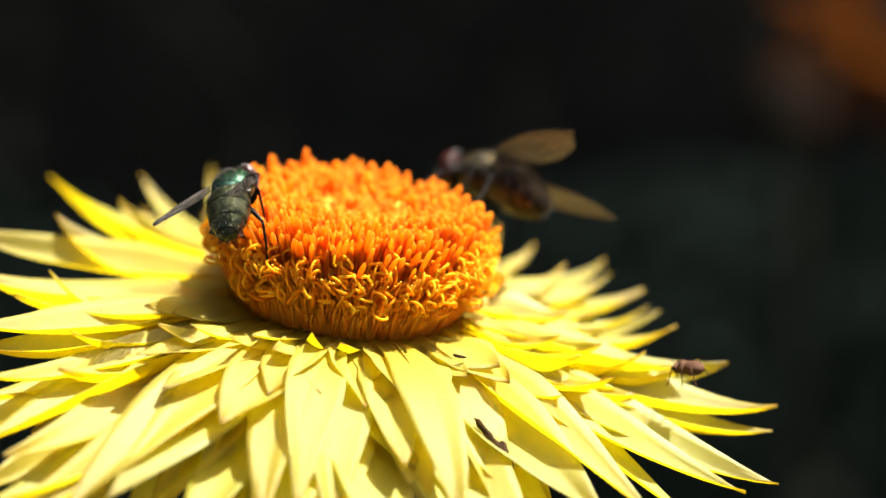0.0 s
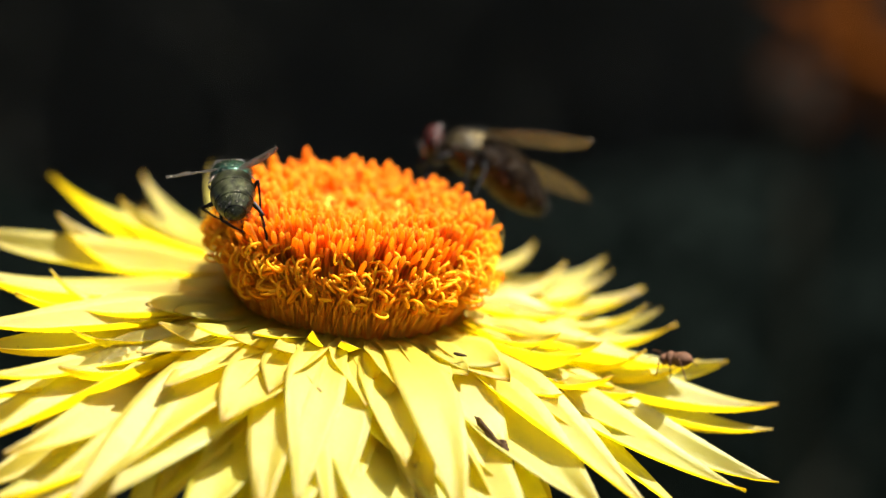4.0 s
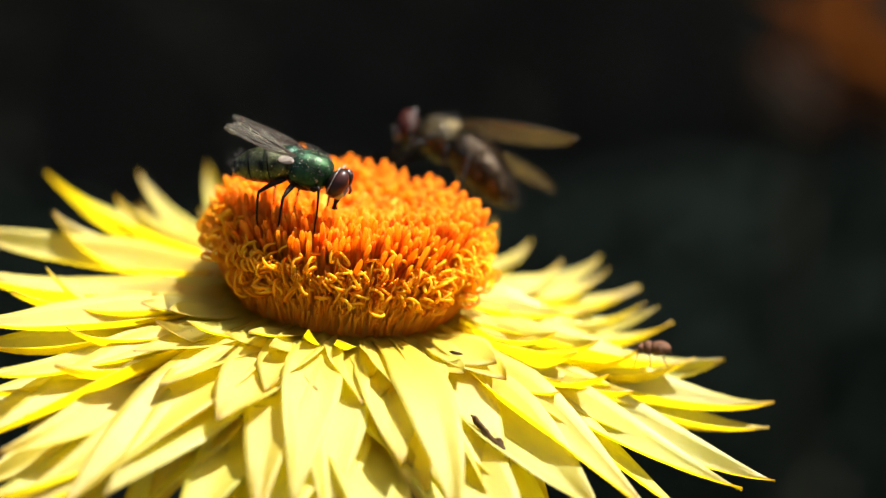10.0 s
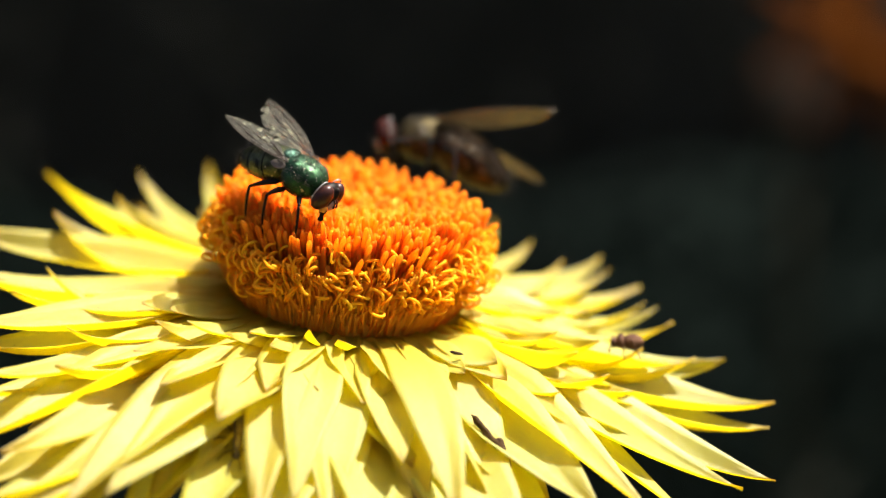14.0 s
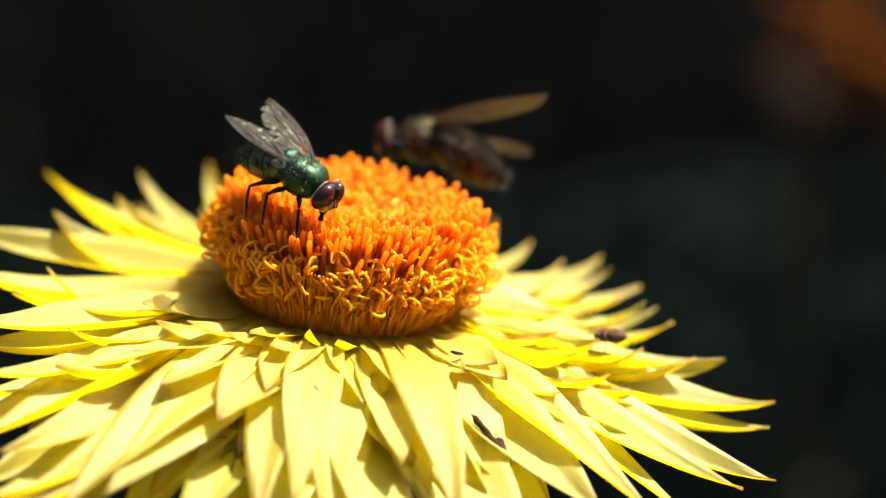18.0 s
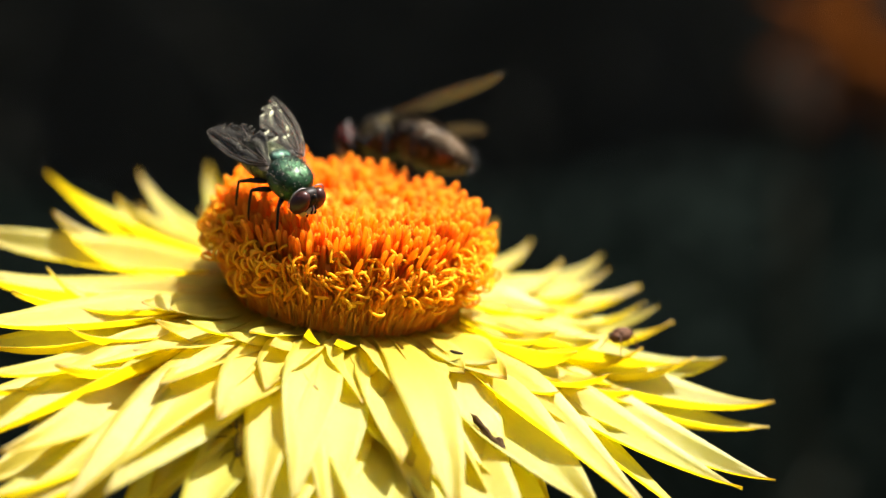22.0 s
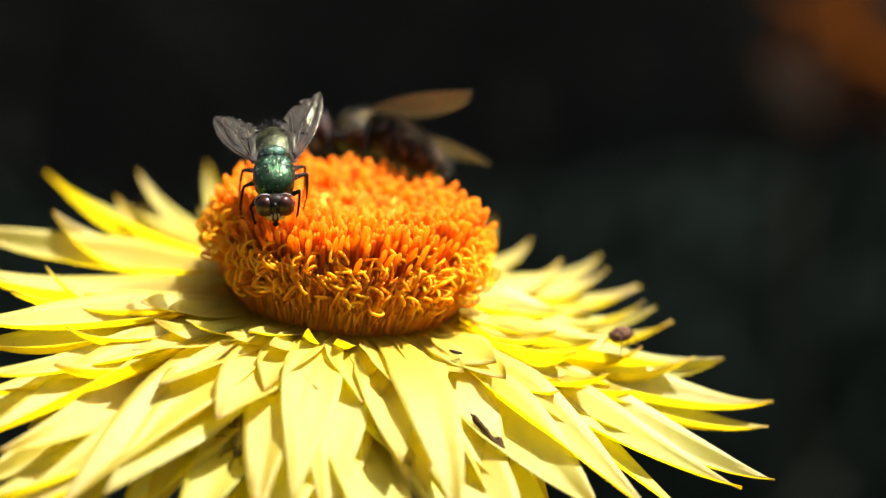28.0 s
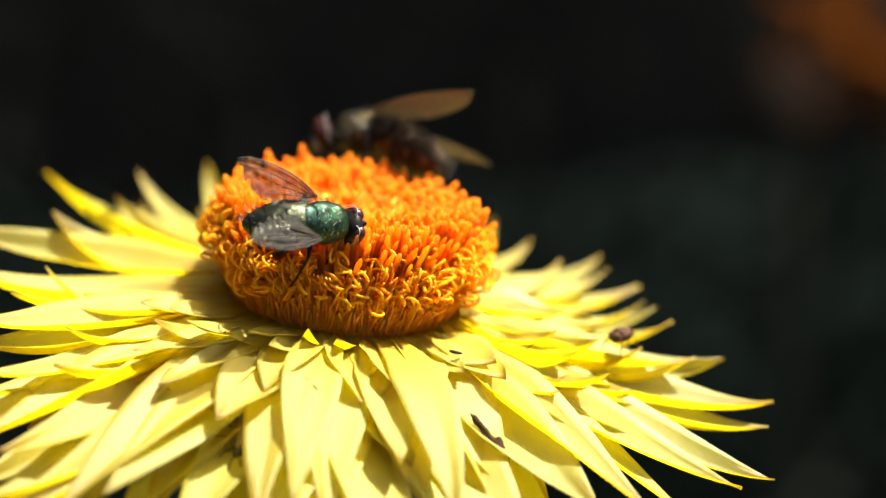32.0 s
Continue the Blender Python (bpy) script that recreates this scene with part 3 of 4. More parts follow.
def floret_shape(length, radius, rng, lobes=5):
    # a narrow trumpet with a blunt lobed mouth
    n = 8
    prof = [(0.0, 0.75), (0.35, 0.8), (0.7, 0.92), (0.86, 0.92), (0.95, 0.66), (1.0, 0.26)]
    verts, faces, uvs = [], [], []
    bendx, bendy = rng.uniform(-0.12, 0.12), rng.uniform(-0.12, 0.12)
    for i, (s, r) in enumerate(prof):
        for k in range(n):
            a = 2 * math.pi * k / n
            rr = r * radius * (1 + (0.14 * math.cos(lobes * a) if s > 0.8 else 0))
            verts.append(Vector((rr * math.cos(a) + bendx * s * s * length, rr * math.sin(a) + bendy * s * s * length, s * length)))
            uvs.append((k / n, s))
    for i in range(len(prof) - 1):
        for k in range(n):
            k2 = (k + 1) % n
            faces.append((i * n + k, i * n + k2, (i + 1) * n + k2, (i + 1) * n + k))
    faces.append(tuple((len(prof) - 1) * n + k for k in range(n)))
    return verts, faces, uvs


def out_matrix(x, y, z, lean, azimuth, spin):
    # places a piece that stands along z so that it leans outwards by lean degrees
    return Matrix.Translation(Vector((x + DISC_X, y, z)) * MM) @ Matrix.Rotation(azimuth, 4, "Z") @ Matrix.Rotation(radians(lean), 4, "Y") @ Matrix.Rotation(spin, 4, "Z")


def florets():
    rng = random.Random(3)
    slim, stout = [], []
    for k in range(10):
        v, f, u = floret_shape(rng.uniform(2.6, 3.9), rng.uniform(0.17, 0.22), rng)
        slim.append((v, f, u, mesh_of("floret", mm(v), f, M_FLORET, True, u)))
        v, f, u = floret_shape(rng.uniform(2.5, 3.5), rng.uniform(0.27, 0.35), rng)
        stout.append((v, f, u, mesh_of("floret", mm(v), f, M_FLORET, True, u)))
    spots = []
    golden = math.pi * (3 - math.sqrt(5))
    N = 2300
    for k in range(N):
        r = 8.4 * math.sqrt((k + 0.5) / N)
        a = golden * k + rng.uniform(-0.03, 0.03)
        spots.append((r + rng.uniform(-0.12, 0.12), a))
    near = sorted(spots, key=lambda s: s[0] * math.sin(s[1]))[:300]
    near_set = set(near)
    rest = []
    for r, a in spots:
        x, y = r * math.cos(a), r * math.sin(a)
        lean = 3 + 30 * max(0.0, (r - 4.8) / 4.3) ** 1.8 + rng.uniform(-10, 10)
        # open slender florets towards the near rim, stout closed ones behind
        opened = y < -3.2 + rng.uniform(-1.2, 1.2) and r > 4.5
        if not opened and rng.random() < 0.46:
            continue
        v, f, u, me = (slim if opened else stout)[rng.randrange(10)]
        short = 0.8 if r < 4.0 else 1.0
        if y > 2.5 and r > 6.6:
            # single florets stand up out of the far rim
            short = rng.uniform(1.0, 1.1) if rng.random() < 0.24 else rng.uniform(0.72, 0.86)
        # the far edge is lower where the old florets have sunk
        dent = 0.7 * math.exp(-(((math.degrees(a) % 360) - 66.0) / 12.0) ** 2) * min(1.0, r / 7.0) ** 2
        m = out_matrix(x, y, skin(r) - 0.7 - dent + (rng.uniform(-0.6, 0.5) if y > 4.0 else rng.uniform(-0.25, 0.45)), lean, a, rng.uniform(0, 6.28)) @ Matrix.Diagonal((1, 1, short, 1))
        if (r, a) in near_set:
            piece("floret", me, flower, m)
        else:
            rest.append(([m @ (p * MM) for p in v], f, u))
    V, Fc, U = gather(rest)
    tagged(piece("floret_mass", mesh_of("florets_far", V, Fc, M_FLORET_MANY, True, U), flower), kind="stuff")


def side_tubes():
    # the feet of the open florets, packed round the side of the disc
    rng = random.Random(9)
    parts = []
    for row in range(7):
        h = 0.1 + row * 0.62
        for k in range(260):
            a = 2 * math.pi * (k + 0.5 * (row % 2)) / 260 + rng.uniform(-0.03, 0.03)
            r = 7.95 + 0.09 * row + rng.uniform(-0.12, 0.2)
            L = rng.uniform(1.9, 2.6)
            tilt = radians(rng.uniform(14, 30) + row * 3.5)
            sway = rng.uniform(-0.3, 0.3)
            pts = []
            for s in (0, 0.35, 0.7, 1.0):
                rr = r + math.sin(tilt) * L * s
                aa = a + sway * s * 0.15
                pts.append((rr * math.cos(aa) + DISC_X, rr * math.sin(aa), h + math.cos(tilt) * L * s))
            rad = rng.uniform(0.05, 0.085)
            v, f, u = tube(pts, [rad * 0.8, rad * 0.85, rad, rad * 1.25], 6)
            parts.append((mm(v), f, u))
    V, Fc, U = gather(parts)
    tagged(piece("floret_foot_mass", mesh_of("floret_feet", V, Fc, M_TUBE, True, U), flower), kind="stuff")


def styles():
    # curled style branches that stick out of the open florets
    rng = random.Random(21)
    kinds, shapes, rest = [], [], []
    for k in range(16):
        turns = rng.uniform(0.45, 1.25) * 2 * math.pi
        R = rng.uniform(0.40, 0.76)
        stalk = rng.uniform(0.4, 0.9)
        drift = rng.uniform(-0.5, 0.5)
        pts = [(0, 0, 0), (0.02, 0, stalk * 0.5)]
        for i in range(15):
            s = i / 14
            th = turns * s
            rr = R * (1 - 0.25 * s)
            pts.append((R - rr * math.cos(th), drift * s, stalk + rr * math.sin(th)))
        v, f, u = tube(pts, [0.08] * 2 + [0.10 + 0.03 * (i > 11) for i in range(15)], 6)
        kinds.append(mesh_of("style", mm(v), f, M_STYLE, True, u))
        shapes.append((mm(v), f, u))
    n = 0
    while n < 430:
        a = math.radians(rng.uniform(-225, 45))
        h = rng.gauss(4.6, 0.95)
        if not 2.6 < h < 6.4:
            continue
        near = n < 290
        r = 9.1 + 0.25 * math.sin((h - 1.5) * 0.9) + rng.uniform(-0.25, 0.3) - 0.45 * max(0, h - 5.0) - (0.0 if near else 0.25)
        lean = rng.uniform(35, 100) - 10 * max(0, h - 4.5)
        m = out_matrix(r * math.cos(a), r * math.sin(a), h, lean, a, rng.uniform(0, 6.28))
        k = rng.randrange(16)
        if near:
            piece("style", kinds[k], flower, m)
        else:
            v, f, u = shapes[k]
            rest.append(([m @ p for p in v], f, u))
        n += 1
    V, Fc, U = gather(rest)
    tagged(piece("style_mass", mesh_of("styles_many", V, Fc, M_STYLE_MANY, True, U), flower), kind="stuff")


disc_core()
side_tubes()
florets()
styles()


def stem():
    pts = [(0, 0, -1.0), (0.2, 0.1, -30), (1, 0.6, -120), (3, 2, -260), (4, 3, -420)]
    v, f, u = tube(pts, [3.2, 2.4, 2.3, 2.5, 2.8], 10)
    inv = FLOWER.inverted()
    down = [inv @ (HEAD + (FLOWER.to_3x3() @ Vector((0, 0, -1.5 * MM))) + Vector((p.x, p.y, p.z * 1.2)) * MM) for p in v]
    piece("stem", mesh_of("stem", down, f, M_STEM), flower, label="round green stalk")
    v, f = lathe([(-5.0, 2.0), (-4.0, 5.0), (-2.5, 7.6), (-1.0, 8.6), (0.2, 8.9)], 24)
    piece("calyx", mesh_of("calyx", mm([Vector((p.z, p.y, p.x)) for p in v]), [q[::-1] for q in f], M_BRACT), flower)


stem()


# ---- another strawflower and a bud far behind, their shade put into the colours ----
def far_flower():
    far = new("orange_strawflower", None)
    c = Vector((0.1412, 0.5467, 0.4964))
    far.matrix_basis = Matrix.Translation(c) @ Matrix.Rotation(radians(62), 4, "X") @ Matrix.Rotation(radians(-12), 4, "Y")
    tagged(far, "orange strawflower out of focus, shade darkened into its colour", "flower")
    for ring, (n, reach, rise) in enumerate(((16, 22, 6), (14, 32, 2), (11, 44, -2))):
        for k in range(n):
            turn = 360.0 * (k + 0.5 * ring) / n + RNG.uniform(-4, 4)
            bract("inner", turn, reach + RNG.uniform(-2, 2), rise, 0, reach * 0.6, rise * 0.3, 7.5, parent=far, material=M_BRACT_ORANGE_SHADED)
    v, f = lathe([(-1.0, 9.0), (1.5, 9.5), (4.0, 8.6), (5.0, 5.0), (5.2, 0.2)], 24)
    piece("disc", mesh_of("far_disc", mm([Vector((p.z, p.y, p.x)) for p in v]), [q[::-1] for q in f], M_OLIVE_SHADED), far)
    inv = far.matrix_basis.inverted()
    pts = [c - Vector((0, 0, 0.002)), c + Vector((0.01, 0.02, -0.08)), c + Vector((0.015, 0.03, -0.3)), Vector((c.x + 0.01, c.y + 0.03, 0.0))]
    v, f, u = tube(pts, [0.003] * 4, 8)
    piece("stem", mesh_of("far_stem", [inv @ p for p in v], f, M_STEM_SHADED), far)

    bud = new("strawflower_bud", None)
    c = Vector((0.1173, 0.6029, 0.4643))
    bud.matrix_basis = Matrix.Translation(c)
    tagged(bud, "closed olive strawflower bud out of focus, shade darkened into its colour", "flower bud")
    for k in range(26):
        a, lev = k * 2.4, k / 26.0
        r = 11.0 * math.cos(lev * 1.3)
        p0 = Vector((r * 0.7 * math.cos(a), r * 0.7 * math.sin(a), -9 + 14 * lev))
        p1 = Vector((r * 1.25 * math.cos(a), r * 1.25 * math.sin(a), -2 + 14 * lev))
        p2 = Vector((r * 0.75 * math.cos(a), r * 0.75 * math.sin(a), 6 + 12 * lev))
        piece("bract", bract_mesh(p0, p1, p2, 9.0, 0.3, 0.0, RNG, M_OLIVE_SHADED, 8, 4), bud)
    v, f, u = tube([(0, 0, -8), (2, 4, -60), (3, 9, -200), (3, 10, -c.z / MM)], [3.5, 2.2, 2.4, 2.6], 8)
    piece("stem", mesh_of("bud_stem", mm(v), f, M_STEM_SHADED), bud)


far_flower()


# ---- insects ----
def sway_tube(points, radii, n=7):
    v, f, u = tube(points, radii, n)
    return mm(v), f


def eased(points, steps=4):
    # a smooth line through a few joints
    pts = [Vector(p) for p in points]
    out = []
    for i in range(len(pts) - 1):
        a, b = pts[max(i - 1, 0)], pts[i]
        c, d = pts[i + 1], pts[min(i + 2, len(pts) - 1)]
        for k in range(steps):
            t = k / steps
            out.append(0.5 * ((2 * b) + (c - a) * t + (2 * a - 5 * b + 4 * c - d) * t * t + (3 * b - a - 3 * c + d) * t ** 3))
    return out + [pts[-1]]


WING_VEINS = (
    ((0.0, 0.0), (1.6, 0.62), (3.6, 0.78), (5.4, 0.52), (6.35, 0.05)),
    ((0.2, 0.0), (1.8, 0.42), (3.8, 0.50), (6.0, 0.16)),
    ((0.2, -0.05), (2.0, 0.10), (4.0, 0.08), (6.3, -0.30)),
    ((0.4, -0.1), (2.0, -0.28), (4.2, -0.45), (5.7, -0.35)),
    ((0.4, -0.15), (1.8, -0.60), (3.4, -1.15), (4.3, -1.55)),
    ((2.55, 0.28), (2.6, -0.42)),
    ((3.9, 0.06), (3.5, -0.75)),
)


def wing_mesh(side, ragged, rng, material, long=1.0):
    """A membrane wing 6.5 mm long; the stiff front edge lies towards +y on side -1; ragged: how worn its hind edge is."""
    rows, cols = 40, 12
    top, low, uvs = [], [], []
    for i in range(rows + 1):
        s = i / rows
        x = 6.5 * s * long
        front = 0.82 * math.sin(math.pi * min(1.0, s * 0.92 + 0.04)) ** 0.7 * (1 - 0.1 * s)
        back = -(0.35 + 1.55 * math.sin(math.pi * min(1.0, 0.06 + s * 0.94)) ** 0.75) * (0.25 + 0.75 * min(1.0, s * 4))
        tip = 1 - max(0.0, (s - 0.86) / 0.14) ** 2.5
        front, back = front * max(tip, 0.02), back * max(tip, 0.02)
        if s > 0.35:
            bite = noise.noise(Vector((s * 17.0, side * 5.0, 1.0))) + 0.6 * noise.noise(Vector((s * 43.0, side * 2.0, 4.0)))
            back *= 1 - ragged * max(0.0, bite) * 1.5
        notch = ragged * max(0.0, s - 0.8) * 3.0 * noise.noise(Vector((s * 3, side * 9.0, 2.0)))
        for k in range(cols + 1):
            u = k / cols
            y = back + (front - back) * u
            xx = x * (1 - notch * (1 - u)) - ragged * 1.2 * max(0.0, s - 0.7) * max(0.0, noise.noise(Vector((u * 9.0, side * 3.0, 6.0))))
            z = (0.085 * math.sin(u * 19.0 + 3.0 * s) + ragged * 0.30 * noise.noise(Vector((s * 2.5, u * 5.0, side * 3.0)))) * min(1.0, s * 3) + 0.10 * s * s - 0.06 * (1 - u) ** 2
            top.append((xx, -side * y, z))
            low.append((xx, -side * y, z - 0.012))
            uvs.append((u, s))
    n, q = cols + 1, (rows + 1) * (cols + 1)
    faces = []
    for i in range(rows):
        for k in range(cols):
            a = i * n + k
            faces.append((a, a + 1, a + n + 1, a + n))
            faces.append((q + a, q + a + n, q + a + n + 1, q + a + 1))
        a, b = i * n, i * n + cols
        faces.append((a, a + n, q + a + n, q + a))
        faces.append((b, q + b, q + b + n, b + n))
    return mesh_of("wing", mm(top + low), faces, material, True, uvs + uvs)


def wing_pose(root, side, sweep, rise, roll):
    # sweep: degrees outwards from straight back; rise: degrees above the body; roll: front edge lifted
    s, e = radians(sweep), radians(rise)
    x = Vector((-math.cos(s) * math.cos(e), side * math.sin(s) * math.cos(e), math.sin(e)))
    z = (Vector((0, 0, 1)) - x * x.z).normalized()
    y = z.cross(x)
    m = Matrix((x, y, z)).transposed().to_4x4()
    return Matrix.Translation(Vector(root) * MM) @ m @ Matrix.Rotation(radians(roll) * -side, 4, "X")


LEGS = {
    "hind": ((-0.2, 0.8, -1.0), (-1.6, 2.3, -0.6), (-1.9, 2.4, -2.7), (-2.3, 2.4, -4.2)),
    "middle": ((0.5, 0.9, -1.15), (0.2, 2.3, -0.9), (0.2, 2.7, -3.0), (0.0, 2.8, -4.5)),
    "fore": ((1.7, 0.8, -1.0), (2.5, 1.7, -1.0), (3.1, 1.8, -2.6), (3.7, 1.9, -4.0)),
}


def fly(name, label, shell, belly, wing_stuff, rng, ragged, droop, far=False):
    """A blow fly 9 mm long: x runs to its head, z up; its parts are children."""
    root = new(name, None)
    tagged(root, label, "fly")
    bits = {}
    cd, sd = math.cos(radians(droop)), math.sin(radians(droop))

    def drooped(p):
        # the abdomen hangs from the waist
        x, z = (p.x + 0.6) * (1.22 if far else 1.0), p.z
        return Vector((-0.6 + x * cd - z * sd, p.y, x * sd + z * cd))

    # thorax with a cross furrow and flattened back
    v, f = ball((0, 0, 0), (1, 1, 1), 40, 44)
    v = [Vector([math.copysign(abs(c) ** e, c) for c, e in zip(p, (0.78, 0.74, 0.80))]) for p in v]
    v = [Vector((1.08 + 1.62 * p.x, 1.44 * p.y, 0.06 + 1.38 * p.z)) for p in v]
    v = [Vector((p.x, p.y * (1 - 0.05 * max(0, p.x - 1)), p.z * (0.93 if p.z > 0 else 0.95) - 0.09 * math.exp(-((p.x - 1.0) / 0.10) ** 2) * (p.z > 0.4))) for p in v]
    thorax = piece("thorax", mesh_of("thorax", mm(v), f, shell), root)
    v, f = ball((-0.52, 0, 0.80), (0.62, 0.86, 0.42), 20, 12)
    piece("scutellum", mesh_of("scutellum", mm(v), f, shell), thorax)
    if far:
        v, f = ball((1.5, 0, 0.55), (0.95, 1.25, 0.85), 20, 12)
        piece("collar", mesh_of("collar", mm(v), f, M_TAWNY), thorax, label="tawny dusted front of the back")
    v, f = ball((0.8, 0, -0.55), (1.4, 1.22, 0.95), 20, 12)
    piece("underside", mesh_of("underside", mm(v), f, M_BLACK), thorax)

    # abdomen: four overlapping rings, drooping to the tip
    rings = ((0.25, 1.0), (-0.45, 1.32), (-1.15, 1.50), (-1.9, 1.55), (-2.6, 1.44), (-3.3, 1.24), (-3.9, 0.96), (-4.4, 0.60), (-4.66, 0.24))
    cuts = ((0, 3), (2, 5), (4, 7), (5, 9))
    for j, (a, b) in enumerate(cuts):
        prof = []
        lo, hi = rings[a][0], rings[min(b, 8)][0]
        steps = 8
        for i in range(steps + 1):
            x = lo + (hi - lo) * i / steps
            r = np.interp(-x, [-q[0] for q in rings], [q[1] for q in rings])
            prof.append((x, float(r) * (1.0 - 0.015 * j + 0.01 * (i == steps))))
        if j == 3:
            prof.append((-4.72, 0.05))
        v, f = lathe(prof, 28, (1.15, 1.02) if far else (1.0, 0.88))
        v = [drooped(Vector((p.x, p.y, p.z - 0.05))) for p in v]
        seg = piece("abdomen_ring", mesh_of("abdomen_ring", mm(v), [q[::-1] for q in f], belly), root)
        if j < 3 and not far:
            xe, re = prof[-2]
            band = [(xe + 0.06, re * 1.006), (xe + 0.02, re * 1.014), (xe - 0.04, re * 1.012), (xe - 0.09, re * 0.99)]
            v, f = lathe(band, 28, (1.15, 1.02) if far else (1.0, 0.86))
            v = [drooped(Vector((p.x, p.y, p.z - 0.05))) for p in v]
            piece("dark_band", mesh_of("dark_band", mm(v), [q[::-1] for q in f], M_SUTURE), seg)

    # head with two big eyes, a silvery rim and face, short feelers and a sponge mouth
    v, f = ball((3.28, 0, -0.08), (0.80, 1.42, 1.22), 24, 16)
    head = piece("head", mesh_of("head", mm(v), f, M_BLACK), root)
    head.matrix_basis = Matrix.Translation(Vector((2.75, 0, -0.1)) * MM) @ Matrix.Rotation(radians(10), 4, "Y") @ Matrix.Scale(0.91, 4) @ Matrix.Translation(Vector((-2.75, 0, 0.1)) * MM)
    for s in (-1, 1):
        v, f = ball((0, 0, 0), (0.68, 0.72, 1.12), 26, 18)
        m = Matrix.Translation(Vector((3.40, s * 0.75, 0.06)) * MM) @ Matrix.Rotation(s * radians(24), 4, "Z") @ Matrix.Rotation(s * radians(8), 4, "X")
        piece("eye", mesh_of("eye", mm(v), f, M_EYE_BROWN if far else M_EYE), head, m, "dark red compound eye")
        ring = []
        for i in range(25):
            a = 2 * math.pi * i / 24
            ring.append((2.98 + 0.05 * math.cos(a), s * (0.78 + 0.72 * math.cos(a)), 0.05 + 1.16 * math.sin(a)))
        v, f = sway_tube(ring, [0.08 if far else 0.045] * 25, 6)
        piece("eye_rim", mesh_of("eye_rim", v, f, M_STRIPE if far else M_FACE), head, label="pale band behind the eye" if far else "silvery rim behind the eye")
        v, f = ball((3.72, s * 0.42, -0.72), (0.42, 0.36, 0.42), 12, 8)
        piece("cheek", mesh_of("cheek", mm(v), f, M_FACE_YELLOW if not far else M_GREY), head)
        v, f = sway_tube(eased([(4.05, s * 0.12, 0.2), (4.3, s * 0.16, 0.05), (4.38, s * 0.18, -0.32)]), [0.05] * 6 + [0.09] * 3, 6)
        piece("feeler", mesh_of("feeler", v, f, M_BLACK), head)
        v, f = sway_tube([(4.36, s * 0.18, -0.15), (4.55, s * 0.3, 0.05), (4.7, s * 0.4, 0.2)], [0.02, 0.015, 0.008], 5)
        piece("feeler_bristle", mesh_of("feeler_bristle", v, f, M_HAIR), head)
    v, f = ball((3.78, 0, 0.55), (0.34, 0.26, 0.62), 14, 10)
    piece("brow", mesh_of("brow", mm(v), f, M_BLACK), head)
    v, f = ball((3.92, 0, -0.32), (0.30, 0.42, 0.62), 14, 10)
    piece("face", mesh_of("face", mm(v), f, M_FACE), head, label="silvery grey face between the eyes")
    v, f = sway_tube(eased([(3.75, 0, -0.95), (3.8, 0, -1.5), (3.95, 0, -1.95)]), [0.3, 0.27, 0.24, 0.2, 0.17, 0.17, 0.2, 0.25, 0.22], 10)
    piece("mouth", mesh_of("mouth", v, f, M_BLACK), head)

    # wings
    for s, key in ((1, "wing_left"), (-1, "wing_right")):
        w = piece("wing", wing_mesh(s, ragged, rng, wing_stuff, 1.15 if far else 1.0), root, wing_pose((0.15, s * 1.4, 0.9), s, 32, 12, 10))
        for pts in WING_VEINS:
            line = eased([(x * (1.13 if far else 0.985), -s * y, 0.03 + 0.10 * (x / 6.5) ** 2 - 0.01) for x, y in pts])
            v, f = sway_tube(line, [0.045 * (1 - 0.5 * i / len(line)) for i in range(len(line))], 5)
            piece("vein", mesh_of("vein", v, f, M_VEIN), w)
        bits[key] = w
        v, f = ball((0, 0, 0), (0.56, 0.34, 0.06), 16, 10)
        m = Matrix.Translation(Vector((-0.45, s * 1.38, 0.35)) * MM) @ Matrix.Rotation(s * radians(-48), 4, "X") @ Matrix.Rotation(s * radians(-15), 4, "Z")
        piece("calypter", mesh_of("calypter", mm(v), f, M_TAWNY if far else M_CALYPTER), root, m, "pale scale at the base of the wing")

    leg_stuff = M_SUTURE if far else M_BLACK
    # legs: thigh, shin, foot; each lies along x from its joint
    for s in (-1, 1):
        for kind in ("hind", "middle", "fore"):
            hip, knee, ankle, toe = [Vector((x, y * s, z)) for x, y, z in LEGS[kind]]
            leg = new("leg", None)
            leg.parent = root
            leg.matrix_basis = Matrix.Translation(hip * MM)
            a, b = (knee - hip).length, (toe - knee).length
            v, f = sway_tube(eased([(0, 0, 0), (a * 0.5, 0, 0.10), (a, 0, 0)]), [0.13, 0.18, 0.21, 0.21, 0.19, 0.17, 0.14, 0.12, 0.10], 8)
            thigh = piece("thigh", mesh_of("thigh", v, f, leg_stuff), leg)
            v, f = sway_tube(eased([(0, 0, 0), (b * 0.3, 0, 0.12), (b * 0.58, 0, 0.16)]), [0.09, 0.10, 0.10, 0.10, 0.095, 0.09, 0.085, 0.08, 0.075], 8)
            shin = piece("shin", mesh_of("shin", v, f, leg_stuff), leg)
            v, f = sway_tube(eased([(b * 0.58, 0, 0.16), (b * 0.8, 0, 0.05), (b, 0, 0.04)]), [0.07, 0.06, 0.068, 0.056, 0.062, 0.052, 0.058, 0.06, 0.04], 7)
            foot = piece("foot", mesh_of("foot", v, f, leg_stuff), leg)
            bits["leg_%s_%d" % (kind, s)] = (hip, knee, toe, thigh, shin, foot)

    # bristles on the back and tail, pollen dust
    hairs = []
    for k in range(330):
        if k < 240:
            a, x = rng.uniform(0.15, math.pi - 0.15), rng.uniform(-0.9, 2.4)
